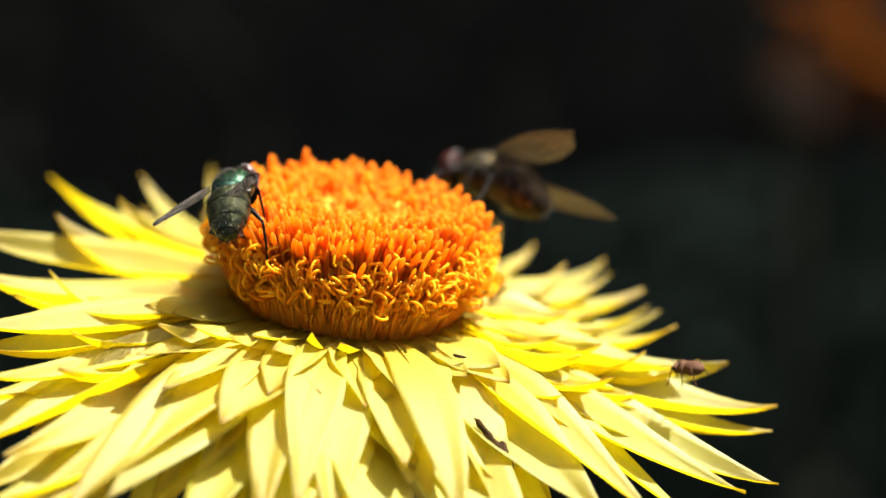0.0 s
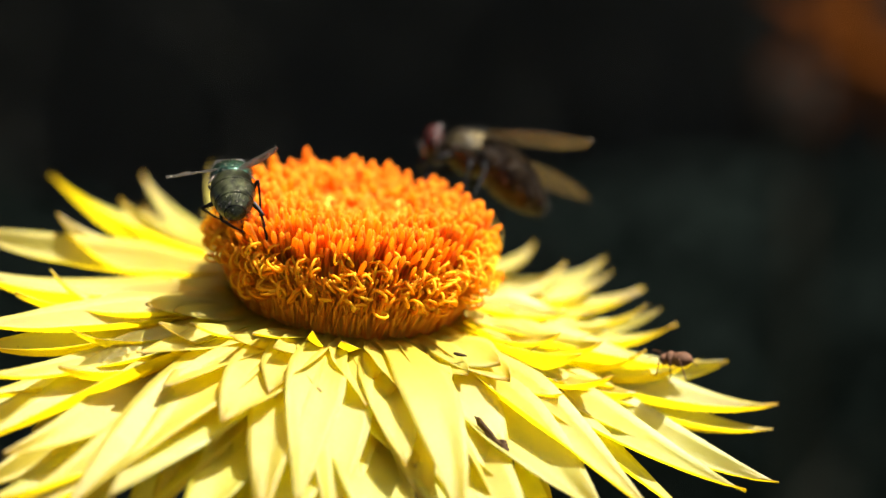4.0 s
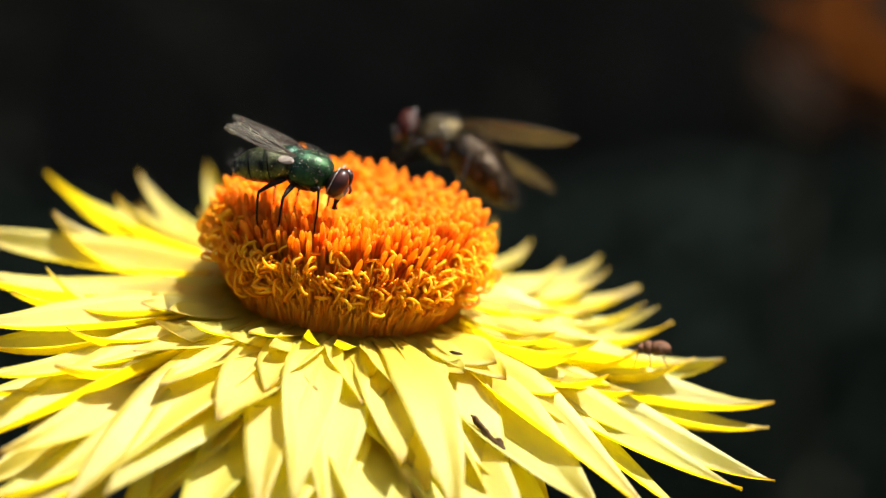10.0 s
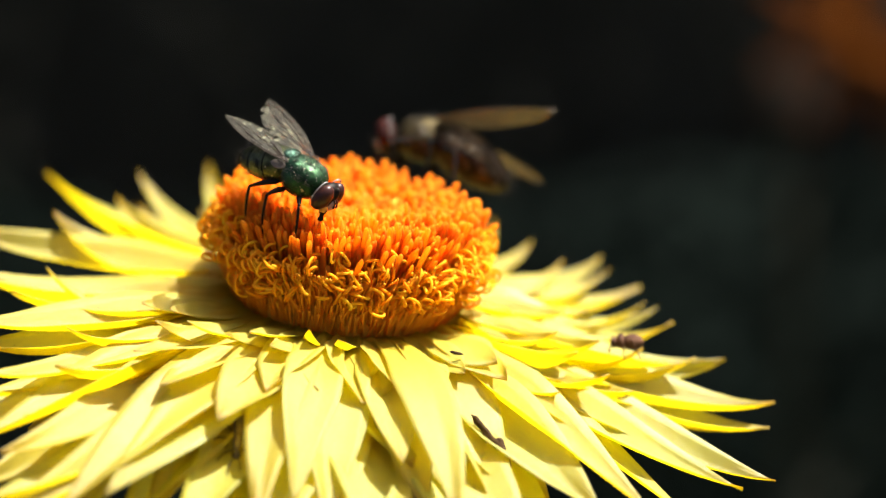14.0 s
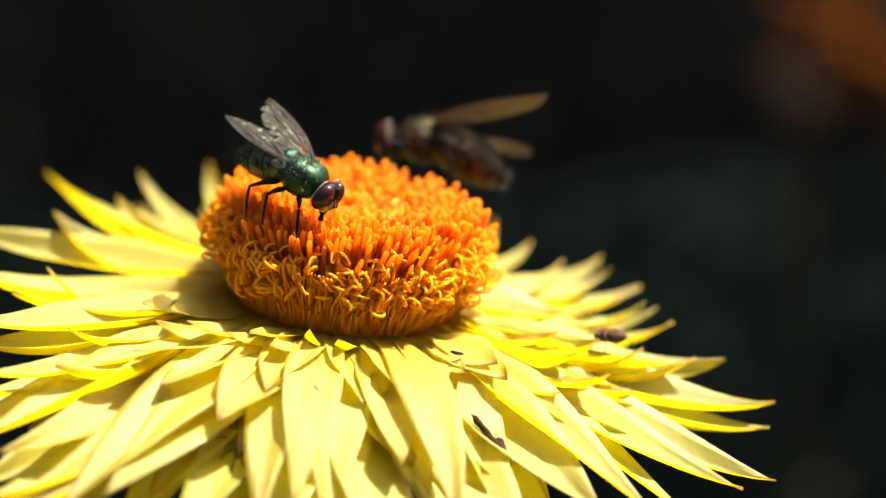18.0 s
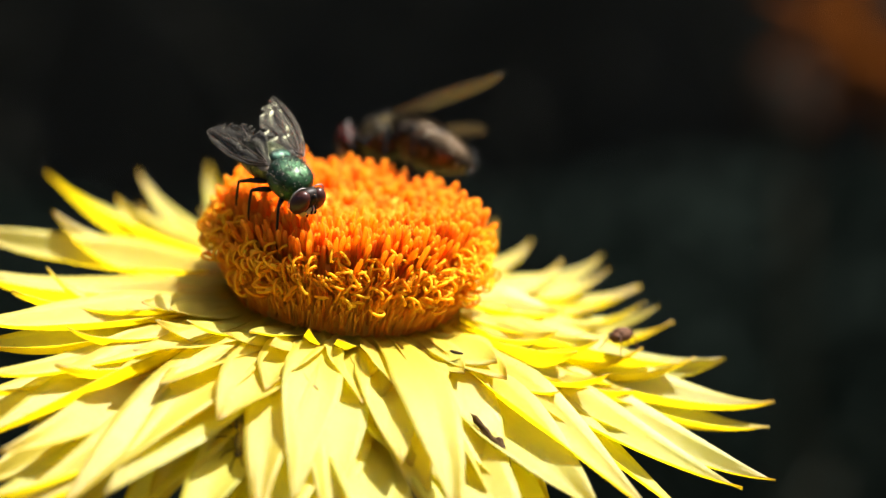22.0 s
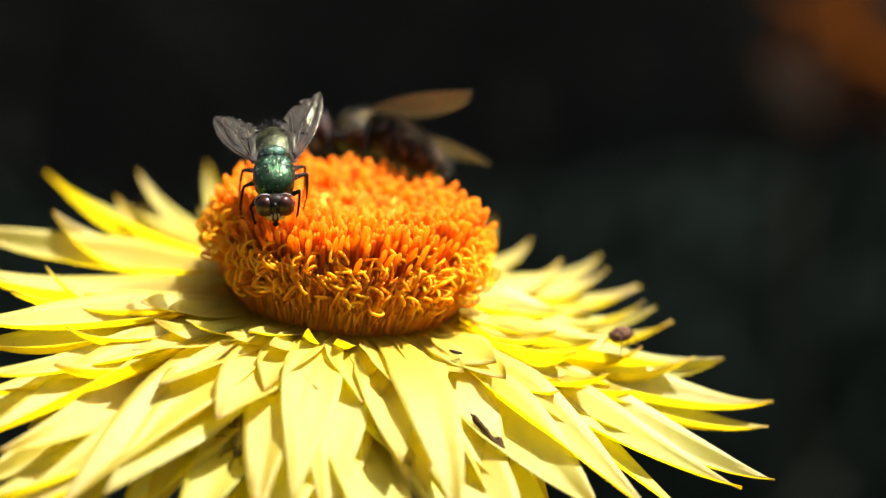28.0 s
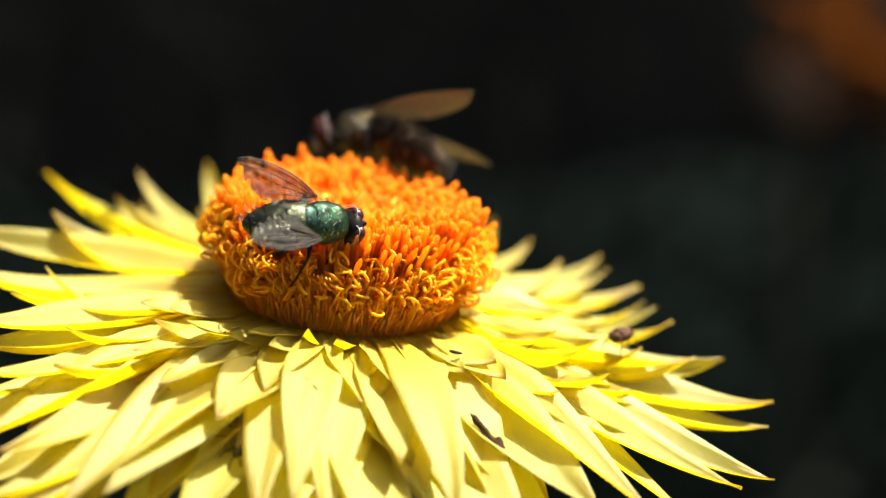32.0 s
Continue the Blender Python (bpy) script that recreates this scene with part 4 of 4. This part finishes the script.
            rr = 1.46 * math.sqrt(max(0.05, 1 - ((x - 1.0) / 1.95) ** 2))
            p = Vector((x, rr * math.cos(a), rr * math.sin(a) * 0.9))
            d = Vector((-0.55, math.cos(a), math.sin(a))).normalized() * rng.uniform(0.25, 0.6)
        else:
            a, x = rng.uniform(0, 2 * math.pi), rng.uniform(-4.7, -3.4)
            rr = float(np.interp(-x, [-q[0] for q in rings], [q[1] for q in rings]))
            p = drooped(Vector((x, rr * math.cos(a), rr * math.sin(a) * 0.86 - 0.05)))
            d = Vector((-0.9, math.cos(a) * 0.7, math.sin(a) * 0.7)).normalized() * rng.uniform(0.25, 0.55)
        hairs.append(tube([p, p + d * 0.55 + Vector((-0.03, 0, 0)), p + d + Vector((-0.1, 0, 0))], [0.017, 0.012, 0.005], 4))
    V, Fc, U = gather(hairs)
    tagged(piece("bristles", mesh_of("bristles", mm(V), Fc, M_HAIR), root), kind="stuff")
    if not far:
        grains = []
        for k in range(55):
            a, x = rng.uniform(0.2, math.pi - 0.2), rng.gauss(0.7, 0.9)
            rr = 1.52 * math.sqrt(max(0.05, 1 - ((x - 1.05) / 1.72) ** 2))
            if x < -0.4 or x > 2.5:
                continue
            v, f = ball((x, rr * math.cos(a), rr * math.sin(a) * 0.91 + 0.05), (0.028,) * 3, 5, 4)
            grains.append((v, f, [(0, 0)] * len(v)))
        V, Fc, U = gather(grains)
        tagged(piece("pollen", mesh_of("pollen", mm(V), Fc, M_DUST), root), kind="stuff")
    return root, bits


green_fly, green_bits = fly("green_bottle_fly", "metallic green fly with worn smoky wings on the flower disc", M_GREEN, M_OLIVE, M_WING, random.Random(2), 0.62, 24.0)
bronze_fly, bronze_bits = fly("bronze_fly", "bronze and rust brown fly with amber wings feeding on florets", M_BRONZE, M_RUST, M_AMBER, random.Random(8), 0.0, 34.0, True)
bronze_fly.scale = (1.2, 1.2, 1.2)


def small_insect(name, label, category, length, width, tones, spread, rng, winged=False):
    """A little insect of that length, x to its head; tones: body, legs; spread: how far its legs reach."""
    root = new(name, None)
    tagged(root, label, category)
    L, W = length, width
    v, f = lathe([(-0.5 * L, 0.05 * W), (-0.42 * L, 0.3 * W), (-0.25 * L, 0.48 * W), (-0.05 * L, 0.5 * W), (0.08 * L, 0.4 * W), (0.1 * L, 0.1 * W)], 14, (1.0, 0.8))
    piece("abdomen", mesh_of("small_abdomen", mm(v), [q[::-1] for q in f], tones[0]), root)
    v, f = ball((0.2 * L, 0, 0.03 * L), (0.16 * L, 0.46 * W, 0.4 * W), 14, 10)
    piece("thorax", mesh_of("small_thorax", mm(v), f, tones[0]), root)
    v, f = ball((0.42 * L, 0, 0), (0.1 * L, 0.36 * W, 0.3 * W), 12, 8)
    head = piece("head", mesh_of("small_head", mm(v), f, tones[0]), root)
    for s in (-1, 1):
        v, f = ball((0.45 * L, s * 0.28 * W, 0.06 * L), (0.05 * L, 0.12 * W, 0.14 * W), 8, 6)
        piece("eye", mesh_of("small_eye", mm(v), f, M_BLACK), head)
        v, f = sway_tube(eased([(0.5 * L, s * 0.1 * W, 0.04 * L), (0.65 * L, s * 0.4 * W, 0.16 * L), (0.95 * L, s * 0.7 * W, 0.14 * L)]), [0.022 * L * 0.5] * 9, 5)
        piece("feeler", mesh_of("small_feeler", v, f, tones[1]), head)
        for k, x in enumerate((0.3, 0.16, 0.02)):
            out, back = spread * (0.8 + 0.15 * k), (0.35, -0.05, -0.45)[k] * L
            pts = [(x * L, s * 0.3 * W, -0.2 * W), (x * L + back * 0.4, s * out * 0.55, 0.25 * W), (x * L + back * 0.8, s * out * 0.9, -0.5 * W), (x * L + back, s * out * 1.1, -0.75 * W)]
            v, f = sway_tube(eased(pts), [0.03 * W + 0.02] * 4 + [0.02 * W + 0.018] * 9, 6)
            piece("leg", mesh_of("small_leg", v, f, tones[1]), root)
        if winged:
            m = wing_pose((0.15 * L, s * 0.3 * W, 0.3 * W), s, 50, 25, 20) @ Matrix.Scale(L / 7.5, 4)
            piece("wing", wing_mesh(s, 0.0, rng, M_PALE_WING), root, m)
    return root


mirid = small_insect("plant_bug", "small tan plant bug walking on the yellow bracts", "bug", 2.3, 1.3, (M_TAN, M_TAN), 1.0, random.Random(4))
slender = small_insect("slender_bug", "slender grey-brown bug with long legs under a bract", "bug", 4.4, 0.75, (M_GREY, M_DEBRIS), 2.1, random.Random(7))
visitor = small_insect("hovering_fly", "pale little fly hovering above the flower", "fly", 4.0, 1.8, (M_GREY, M_GREY), 1.2, random.Random(17), True)


# ---- litter on the flower ----
def crumb(name, label, category, at, size, turn, rng, material=None):
    # an irregular dry scrap
    v, f = ball((0, 0, 0), size, 14, 10)
    off = rng.uniform(0, 20)
    v = [p * (1.0 + 0.55 * noise.noise(p * 1.9 + Vector((off, 0, 0))) + 0.25 * noise.noise(p * 6.0 + Vector((0, off, 0)))) for p in v]
    ob = new(name, mesh_of(name, mm(v), f, material or M_DEBRIS, False))
    ob.matrix_basis = Matrix.Translation(Vector(at) * MM) @ Euler([radians(a) for a in turn]).to_matrix().to_4x4()
    return tagged(ob, label, category)


def litter():
    rng = random.Random(31)
    crumb("dry_scrap", "dark dry scrap wedged between two yellow bracts", "debris", (9.9, -15.75, 493.6), (1.7, 0.24, 0.28), (0, 36, -42), rng)
    crumb("dry_scrap", "dark dry scrap wedged between two yellow bracts", "debris", (10.7, -16.2, 492.95), (0.7, 0.32, 0.36), (0, 34, -45), rng)
    crumb("seed", "tiny dark brown seed lying on a yellow bract", "seed", (7.95, -10.4, 498.0), (0.45, 0.12, 0.12), (0, 15, 10), rng)
    crumb("seed", "tiny dark brown seed among the orange florets", "seed", (-1.5, -8.8, 505.3), (0.10, 0.08, 0.22), (0, 20, 0), rng)
    for a, b, c in (((12.3, -7.3, 497.2), (13.8, -6.9, 498.1), (15.0, -6.3, 497.6)), ((15.2, -3.6, 497.6), (16.6, -3.3, 497.9), (17.8, -2.7, 498.1)), ((11.3, -15.0, 492.6), (11.5, -15.2, 491.6), (11.6, -15.3, 490.4))):
        v, f = sway_tube(eased([a, b, c], 6), [0.03] * 13, 5)
        tagged(new("dry_hair", mesh_of("dry_hair", v, f, M_DEBRIS)), "fine dry hair caught on the yellow bracts", "debris", "dry hairs")


litter()


# ---- how things move ----
def at(x, y, z, rx, ry, rz):
    return pose(x * MM, y * MM, z * MM, rx, ry, rz)


def wing_at(side, sweep, rise, roll):
    return wing_pose((0.15, side * 1.4, 0.9), side, sweep, rise, roll)


def tread(x, y):
    # height of the floret tips over that place of the flower
    r = math.hypot(x - DISC_X, y)
    return 7.5 if r < 8.0 else max(1.2, 7.5 - (r - 8.0) * 1.9)


def bone(start, way, pole):
    # a pose at start with x along way and z leaning to the pole
    x = way.normalized()
    z = (pole - x * pole.dot(x)).normalized()
    return Matrix.Translation(start * MM) @ Matrix((x, z.cross(x), z)).transposed().to_4x4()


def step(bits, rows, size=1.0):
    """Sets the feet down on the florets at each time: thigh and shin bend so that the toe reaches the ground under it."""
    inv = FLOWER.inverted()
    for key in [k for k in bits if k.startswith("leg")]:
        hip, knee, toe, thigh, shin, foot = bits[key]
        a, b = (knee - hip).length, (toe - knee).length
        out = {"thigh": [], "shin": []}
        for t, m in rows:
            down = m.to_3x3().inverted() @ FLOWER.to_3x3() @ Vector((0, 0, -1))
            # look for the place along the leg's own slant where it meets the floret tips
            way = (toe - hip).normalized() * 0.6 + down.normalized() * 0.4
            best = hip + way.normalized() * (a + b) * 0.93
            for k in range(20):
                d = (a + b) * (0.50 + 0.025 * k)
                q = hip + way.normalized() * min(d, (a + b) * 0.97)
                w = inv @ (m @ (q * size * MM)) / MM
                if w.z < tread(w.x, w.y) + 0.1:
                    best = q
                    break
            else:
                # nothing under it: the foot reaches in for the rim of the disc
                w = inv @ (m @ (best * size * MM)) / MM
                r = math.hypot(w.x - DISC_X, w.y)
                k = min(1.0, 8.7 / r)
                w = Vector((DISC_X + (w.x - DISC_X) * k, w.y * k, 0.0))
                w.z = tread(w.x, w.y)
                best = (m.inverted() @ (FLOWER @ (w * MM))) / (MM * size)
                if (best - hip).length > (a + b) * 0.97:
                    best = hip + (best - hip).normalized() * (a + b) * 0.97
            to = best - hip
            d = to.length
            along = (a * a - b * b + d * d) / (2 * d)
            high = math.sqrt(max(0.0, a * a - along * along))
            pole = (knee - hip) - to * ((knee - hip).dot(to) / (d * d)) - down * 0.6
            pole = (pole - to * (pole.dot(to) / (d * d))).normalized()
            k = to * (along / d) + pole * high
            out["thigh"].append((t, bone(Vector(), k, pole)))
            out["shin"].append((t, bone(k, to - k, pole)))
        walk(thigh, out["thigh"])
        walk(shin, out["shin"])
        walk(foot, out["shin"])


def motions():
    green_rows = [
        (0, at(-7.76, -7.60, 508.75, -16.3, -12.0, 83.7)), (1, at(-7.37, -7.60, 509.51, -5.5, -1.9, 97.7)),
        (2, at(-7.57, -7.60, 509.48, -2.4, -1.2, 98.1)), (3, at(-7.60, -7.60, 509.53, -3.4, -1.6, 97.1)),
        (6, at(-7.97, -7.60, 509.47, -4.5, -5.2, 93.0)), (6.5, at(-6.77, -7.61, 510.91, -24.9, -17.8, 59.0)),
        (7, at(-5.77, -7.61, 510.35, -17.0, 10.6, 50.7)), (7.5, at(-5.38, -7.60, 510.34, 6.5, 9.3, 40.6)),
        (8, at(-4.85, -7.61, 510.30, 15.2, 9.7, 37.9)), (9, at(-4.27, -7.60, 510.29, -1.8, 15.6, -11.3)),
        (10, at(-3.03, -7.60, 510.58, 0.4, 19.0, -11.8)), (11, at(-3.38, -7.60, 510.98, -3.5, 8.0, -31.1)),
        (12, at(-3.30, -7.61, 510.21, 7.6, 26.9, -32.8)), (13, at(-3.24, -7.62, 510.31, 3.2, 29.0, -32.4)),
        (19, at(-3.24, -7.62, 510.28, 1.7, 28.5, -32.5)), (20, at(-3.30, -7.62, 510.22, 4.3, 28.5, -32.2)),
        (21, at(-3.66, -7.61, 510.80, 3.1, 20.0, -36.3)), (21.5, at(-3.86, -7.62, 510.69, 4.8, 20.8, -41.2)),
        (22, at(-4.02, -7.62, 510.21, 9.5, 33.1, -46.8)), (23, at(-4.00, -7.62, 510.17, 14.7, 33.9, -45.3)),
        (25, at(-3.88, -7.62, 510.17, 14.4, 36.0, -47.4)), (27.5, at(-4.18, -7.61, 510.19, 12.9, 34.9, -49.7)),
        (28, at(-4.44, -8.80, 510.58, 2.1, 46.6, -84.7)), (28.5, at(-5.44, -8.79, 509.74, 20.6, 58.7, -81.2)),
        (29, at(-5.44, -9.59, 509.70, 23.6, 59.8, -78.5)), (29.5, at(-5.69, -9.59, 509.71, 34.8, 62.3, -65.8)),
        (30, at(-5.43, -9.58, 509.19, 42.5, 70.7, -47.8)), (30.5, at(-5.55, -10.59, 508.49, 34.2, 48.9, -50.2)),
        (31, at(-3.86, -11.76, 507.66, 64.2, 27.3, 11.2)), (31.5, at(-2.83, -11.78, 507.44, 59.5, 7.3, 22.0)),
        (32, at(-1.80, -11.80, 507.15, 64.6, 9.0, 33.1)),
    ]
    bronze_rows = [
        (0, at(10.96, 9.50, 508.09, 64.1, -3.7, 149.7)), (1, at(11.08, 9.53, 508.29, 40.7, -0.4, 147.4)),
        (2, at(9.92, 9.58, 509.54, 34.7, -10.0, 155.2)), (3, at(9.84, 9.50, 509.60, 36.5, -11.8, 162.1)),
        (6, at(10.15, 9.48, 509.21, 50.3, -13.3, 167.2)), (7, at(9.79, 9.52, 509.15, 50.4, -10.8, 168.4)),
        (8, at(9.72, 9.58, 509.04, 51.9, -8.7, 167.9)), (9, at(8.85, 9.70, 510.40, 38.9, -20.5, 174.5)),
        (10, at(8.21, 9.68, 510.30, 34.6, -16.7, 168.4)), (11, at(6.91, 9.68, 510.55, 29.1, -6.4, 174.1)),
        (12, at(6.93, 9.65, 510.53, 31.9, -6.9, 171.2)), (13, at(6.76, 9.67, 510.56, 31.7, -5.1, 172.9)),
        (17, at(6.73, 9.68, 510.53, 36.5, -1.1, 164.9)), (19, at(6.33, 9.69, 510.63, 33.5, 3.1, 163.8)),
        (20, at(4.08, 9.75, 511.12, 36.4, 8.4, 162.2)), (21, at(3.79, 9.78, 510.85, 38.1, 8.4, 166.0)),
        (23, at(3.77, 9.79, 510.87, 38.2, 7.2, 165.2)), (25, at(2.58, 9.79, 511.32, 40.7, 2.2, 170.7)),
        (27.5, at(2.10, 9.83, 511.07, 35.5, 0.2, 170.6)), (28, at(1.99, 9.84, 511.06, 36.5, 0.9, 172.9)),
        (32, at(2.05, 9.83, 511.00, 36.1, 1.6, 174.6)),
    ]
    walk(green_fly, green_rows)
    walk(bronze_fly, bronze_rows)
    step(green_bits, green_rows)
    step(bronze_bits, bronze_rows, 1.2)
    walk(green_bits["wing_left"], [
        (0, wing_at(1, 24.4, -0.7, -10)), (1, wing_at(1, 27.2, 5.3, -10)), (2, wing_at(1, 30.4, 2.3, -10)), (3, wing_at(1, 26.8, 6.6, -10)),
        (6, wing_at(1, 29.1, -0.4, -10)), (6.5, wing_at(1, 5.0, 7.8, 10)), (7, wing_at(1, 8.4, 6.4, 10)), (7.5, wing_at(1, 14.3, -0.5, 10)),
        (8, wing_at(1, 11.5, 2.4, 10)), (10, wing_at(1, 16.1, 0.8, 10)), (11, wing_at(1, 16.0, -0.1, 10)), (12, wing_at(1, 17.7, 0.5, 10)),
        (13, wing_at(1, 17.5, 3.7, 10)), (19, wing_at(1, 16.1, 6.0, 10)), (20, wing_at(1, 15.1, 3.9, 10)), (21, wing_at(1, 16.4, 0.9, 10)),
        (21.5, wing_at(1, 17.0, 1.7, 10)), (22, wing_at(1, 14.4, 0.4, 10)), (23, wing_at(1, 15.3, 4.1, 10)), (25, wing_at(1, 11.2, 8.7, 10)),
        (27.5, wing_at(1, 10.7, 5.1, 10)), (28, wing_at(1, 17.9, -5.1, 10)), (28.5, wing_at(1, 14.6, -2.4, 10)), (29, wing_at(1, 12.5, -2.2, 10)),
        (29.5, wing_at(1, 12.9, -0.6, 10)), (30, wing_at(1, 12.7, -7.7, 10)), (30.5, wing_at(1, 12.6, 5.6, 10)), (31, wing_at(1, 8.7, 16.8, 10)),
        (31.5, wing_at(1, 11.2, 7.8, 10)), (32, wing_at(1, 18.8, 2.7, 10)),
    ])
    walk(green_bits["wing_right"], [
        (0, wing_at(-1, 19.3, 7.8, 14)), (1, wing_at(-1, 15.2, 17.5, 14)), (2, wing_at(-1, 11.0, 19.5, 14)), (3, wing_at(-1, 15.7, 17.7, 14)),
        (6, wing_at(-1, 12.4, 18.7, 14)), (6.5, wing_at(-1, 22.1, -0.0, 10)), (7, wing_at(-1, 19.2, -14.9, 10)), (7.5, wing_at(-1, 16.4, -3.5, 10)),
        (8, wing_at(-1, 10.8, 6.4, 10)), (9, wing_at(-1, -6.1, 9.1, -18)), (10, wing_at(-1, 51.8, 8.3, -18)), (11, wing_at(-1, -0.6, -6.2, -5)),
        (12, wing_at(-1, -4.7, -4.6, -5)), (13, wing_at(-1, -6.4, -3.9, -5)), (19, wing_at(-1, -5.7, -3.7, -5)), (20, wing_at(-1, -5.2, -6.1, -5)),
        (21, wing_at(-1, 0.3, -9.1, -15)), (21.5, wing_at(-1, 0.4, -7.9, -15)), (22, wing_at(-1, 6.6, -15.3, -40)),
        (23, wing_at(-1, 7.7, -16.3, -40)), (25, wing_at(-1, 5.3, -13.4, -40)), (27.5, wing_at(-1, 8.6, -15.2, -40)),
        (28, wing_at(-1, 25.6, -20.2, 0)), (28.5, wing_at(-1, 33.2, -20.2, 0)), (29, wing_at(-1, 33.7, -19.6, 0)),
        (29.5, wing_at(-1, 36.4, -21.5, 0)), (30, wing_at(-1, 36.1, -32.0, 10)), (30.5, wing_at(-1, 28.4, -27.2, 10)),
        (31, wing_at(-1, 25.4, 16.5, 10)), (31.5, wing_at(-1, 18.2, 12.5, 10)), (32, wing_at(-1, 12.7, 11.9, 10)),
    ])
    walk(bronze_bits["wing_left"], [
        (0, wing_at(1, 25.3, -13.4, -18)), (1, wing_at(1, 17.1, -0.7, 6)), (2, wing_at(1, 10.4, 1.2, 0)), (3, wing_at(1, 14.6, -1.6, -6)),
        (6, wing_at(1, 20.1, -3.6, -32)), (7, wing_at(1, 14.7, -1.0, -34)), (8, wing_at(1, 12.9, -0.3, -36)), (9, wing_at(1, 22.4, -9.1, -16)),
        (10, wing_at(1, 7.1, 6.3, -2)), (11, wing_at(1, 14.1, 3.7, 4)), (12, wing_at(1, 5.8, 5.8, 2)), (13, wing_at(1, 7.4, 4.6, 0)),
        (17, wing_at(1, 9.5, 4.9, -10)), (19, wing_at(1, 4.6, 9.9, -10)), (20, wing_at(1, -2.4, 11.0, -16)), (21, wing_at(1, 3.1, 11.1, -20)),
        (23, wing_at(1, 4.7, 11.1, -20)), (25, wing_at(1, 19.1, 4.3, -4)), (27.5, wing_at(1, 25.1, -5.6, 2)), (28, wing_at(1, 25.7, -6.6, 0)),
        (32, wing_at(1, 26.6, -7.0, 2)),
    ])
    walk(bronze_bits["wing_right"], [
        (0, wing_at(-1, 11.7, 2.7, 22)), (1, wing_at(-1, 26.7, -10.2, -2)), (2, wing_at(-1, 24.9, -9.5, -2)), (3, wing_at(-1, 25.9, -4.9, 0)),
        (6, wing_at(-1, 31.2, 32.9, 10)), (7, wing_at(-1, 25.3, 37.7, 16)), (8, wing_at(-1, 25.3, 37.4, 16)), (9, wing_at(-1, 28.7, 19.2, 8)),
        (10, wing_at(-1, 33.5, 4.4, 2)), (11, wing_at(-1, 21.3, -6.4, 2)), (12, wing_at(-1, 29.1, -4.2, 4)), (13, wing_at(-1, 26.1, -9.0, 6)),
        (17, wing_at(-1, 50.0, 13.1, 6)), (19, wing_at(-1, 56.4, 17.8, 0)), (20, wing_at(-1, 60.3, 20.2, 4)), (21, wing_at(-1, 56.4, 24.9, 2)),
        (23, wing_at(-1, 58.1, 26.8, 0)), (25, wing_at(-1, 37.6, 17.4, 14)), (27.5, wing_at(-1, 21.1, -7.6, 8)), (28, wing_at(-1, 14.8, -10.5, 8)),
        (32, wing_at(-1, 13.5, -11.8, 8)),
    ])

    # the plant bug crawls inwards along a bract, then sits
    walk(mirid, [(t, pose(x * MM, y * MM, z * MM, -12, 4, turn)) for t, x, y, z, turn in (
        (0, 23.89, -7.99, 496.7, 150), (3, 23.38, -7.16, 496.9, 152), (6, 22.59, -6.31, 497.2, 158), (9, 22.11, -5.96, 497.4, 165), (12, 21.24, -5.42, 497.6, 170),
        (14, 20.03, -4.98, 497.8, 172), (17, 18.92, -4.41, 498.1, 150), (19, 18.99, -4.49, 498.1, 170), (20, 19.28, -4.40, 498.1, 215), (21, 19.65, -4.28, 498.1, 240), (32, 19.73, -4.26, 498.1, 240))])
    # the slender bug comes out from under a bract and turns head down
    walk(slender, [(t, pose(x * MM, y * MM, z * MM, rx, ry, turn)) for t, x, y, z, rx, ry, turn in (
        (0, -5.4, -15.6, 495.3, 30, 10, 200), (5, -5.6, -15.9, 495.2, 30, 10, 200), (9, -6.6, -16.6, 495.0, 35, 5, 190), (12, -6.8, -17.2, 494.7, 30, 15, 215), (13, -6.7, -17.4, 494.6, 10, 30, 240),
        (14, -6.3, -18.3, 494.3, 0, 46, 268), (17, -6.2, -18.2, 494.3, 0, 46, 270), (32, -6.2, -18.1, 494.3, 0, 46, 268))])
    # a passing fly dips in from above, twice
    walk(visitor, [(t, pose(x * MM, y * MM, z * MM, rx, ry, turn)) for t, x, y, z, rx, ry, turn in (
        (0, 55.7, 16.9, 533.9, 0, 0, 180), (23.5, 44.8, 16.0, 527.4, 0, 0, 180), (23.9, 36.1, 15.4, 523.1, 0, -10, 190), (24.0, 32.6, 15.0, 520.9, 0, -10, 195), (24.1, 31.7, 15.0, 520.7, 0, -15, 195),
        (24.2, 28.0, 14.9, 519.9, 0, -20, 190), (24.3, 25.0, 14.7, 518.9, 0, -20, 200), (24.4, 25.3, 14.9, 520.3, 0, -20, 215), (24.5, 24.6, 15.4, 524.5, 0, 0, 200), (24.8, 20.8, 16.6, 531.8, 0, 0, 190),
        (25.2, 19.1, 16.2, 528.7, 0, 0, 180), (25.5, 15.3, 15.0, 520.4, 0, 30, 170), (25.7, 12.1, 15.8, 526.2, 0, 0, 170), (26.5, 3.4, 17.5, 538.2, 0, 0, 170), (32, -1.0, 18.1, 542.6, 0, 0, 180))])


motions()
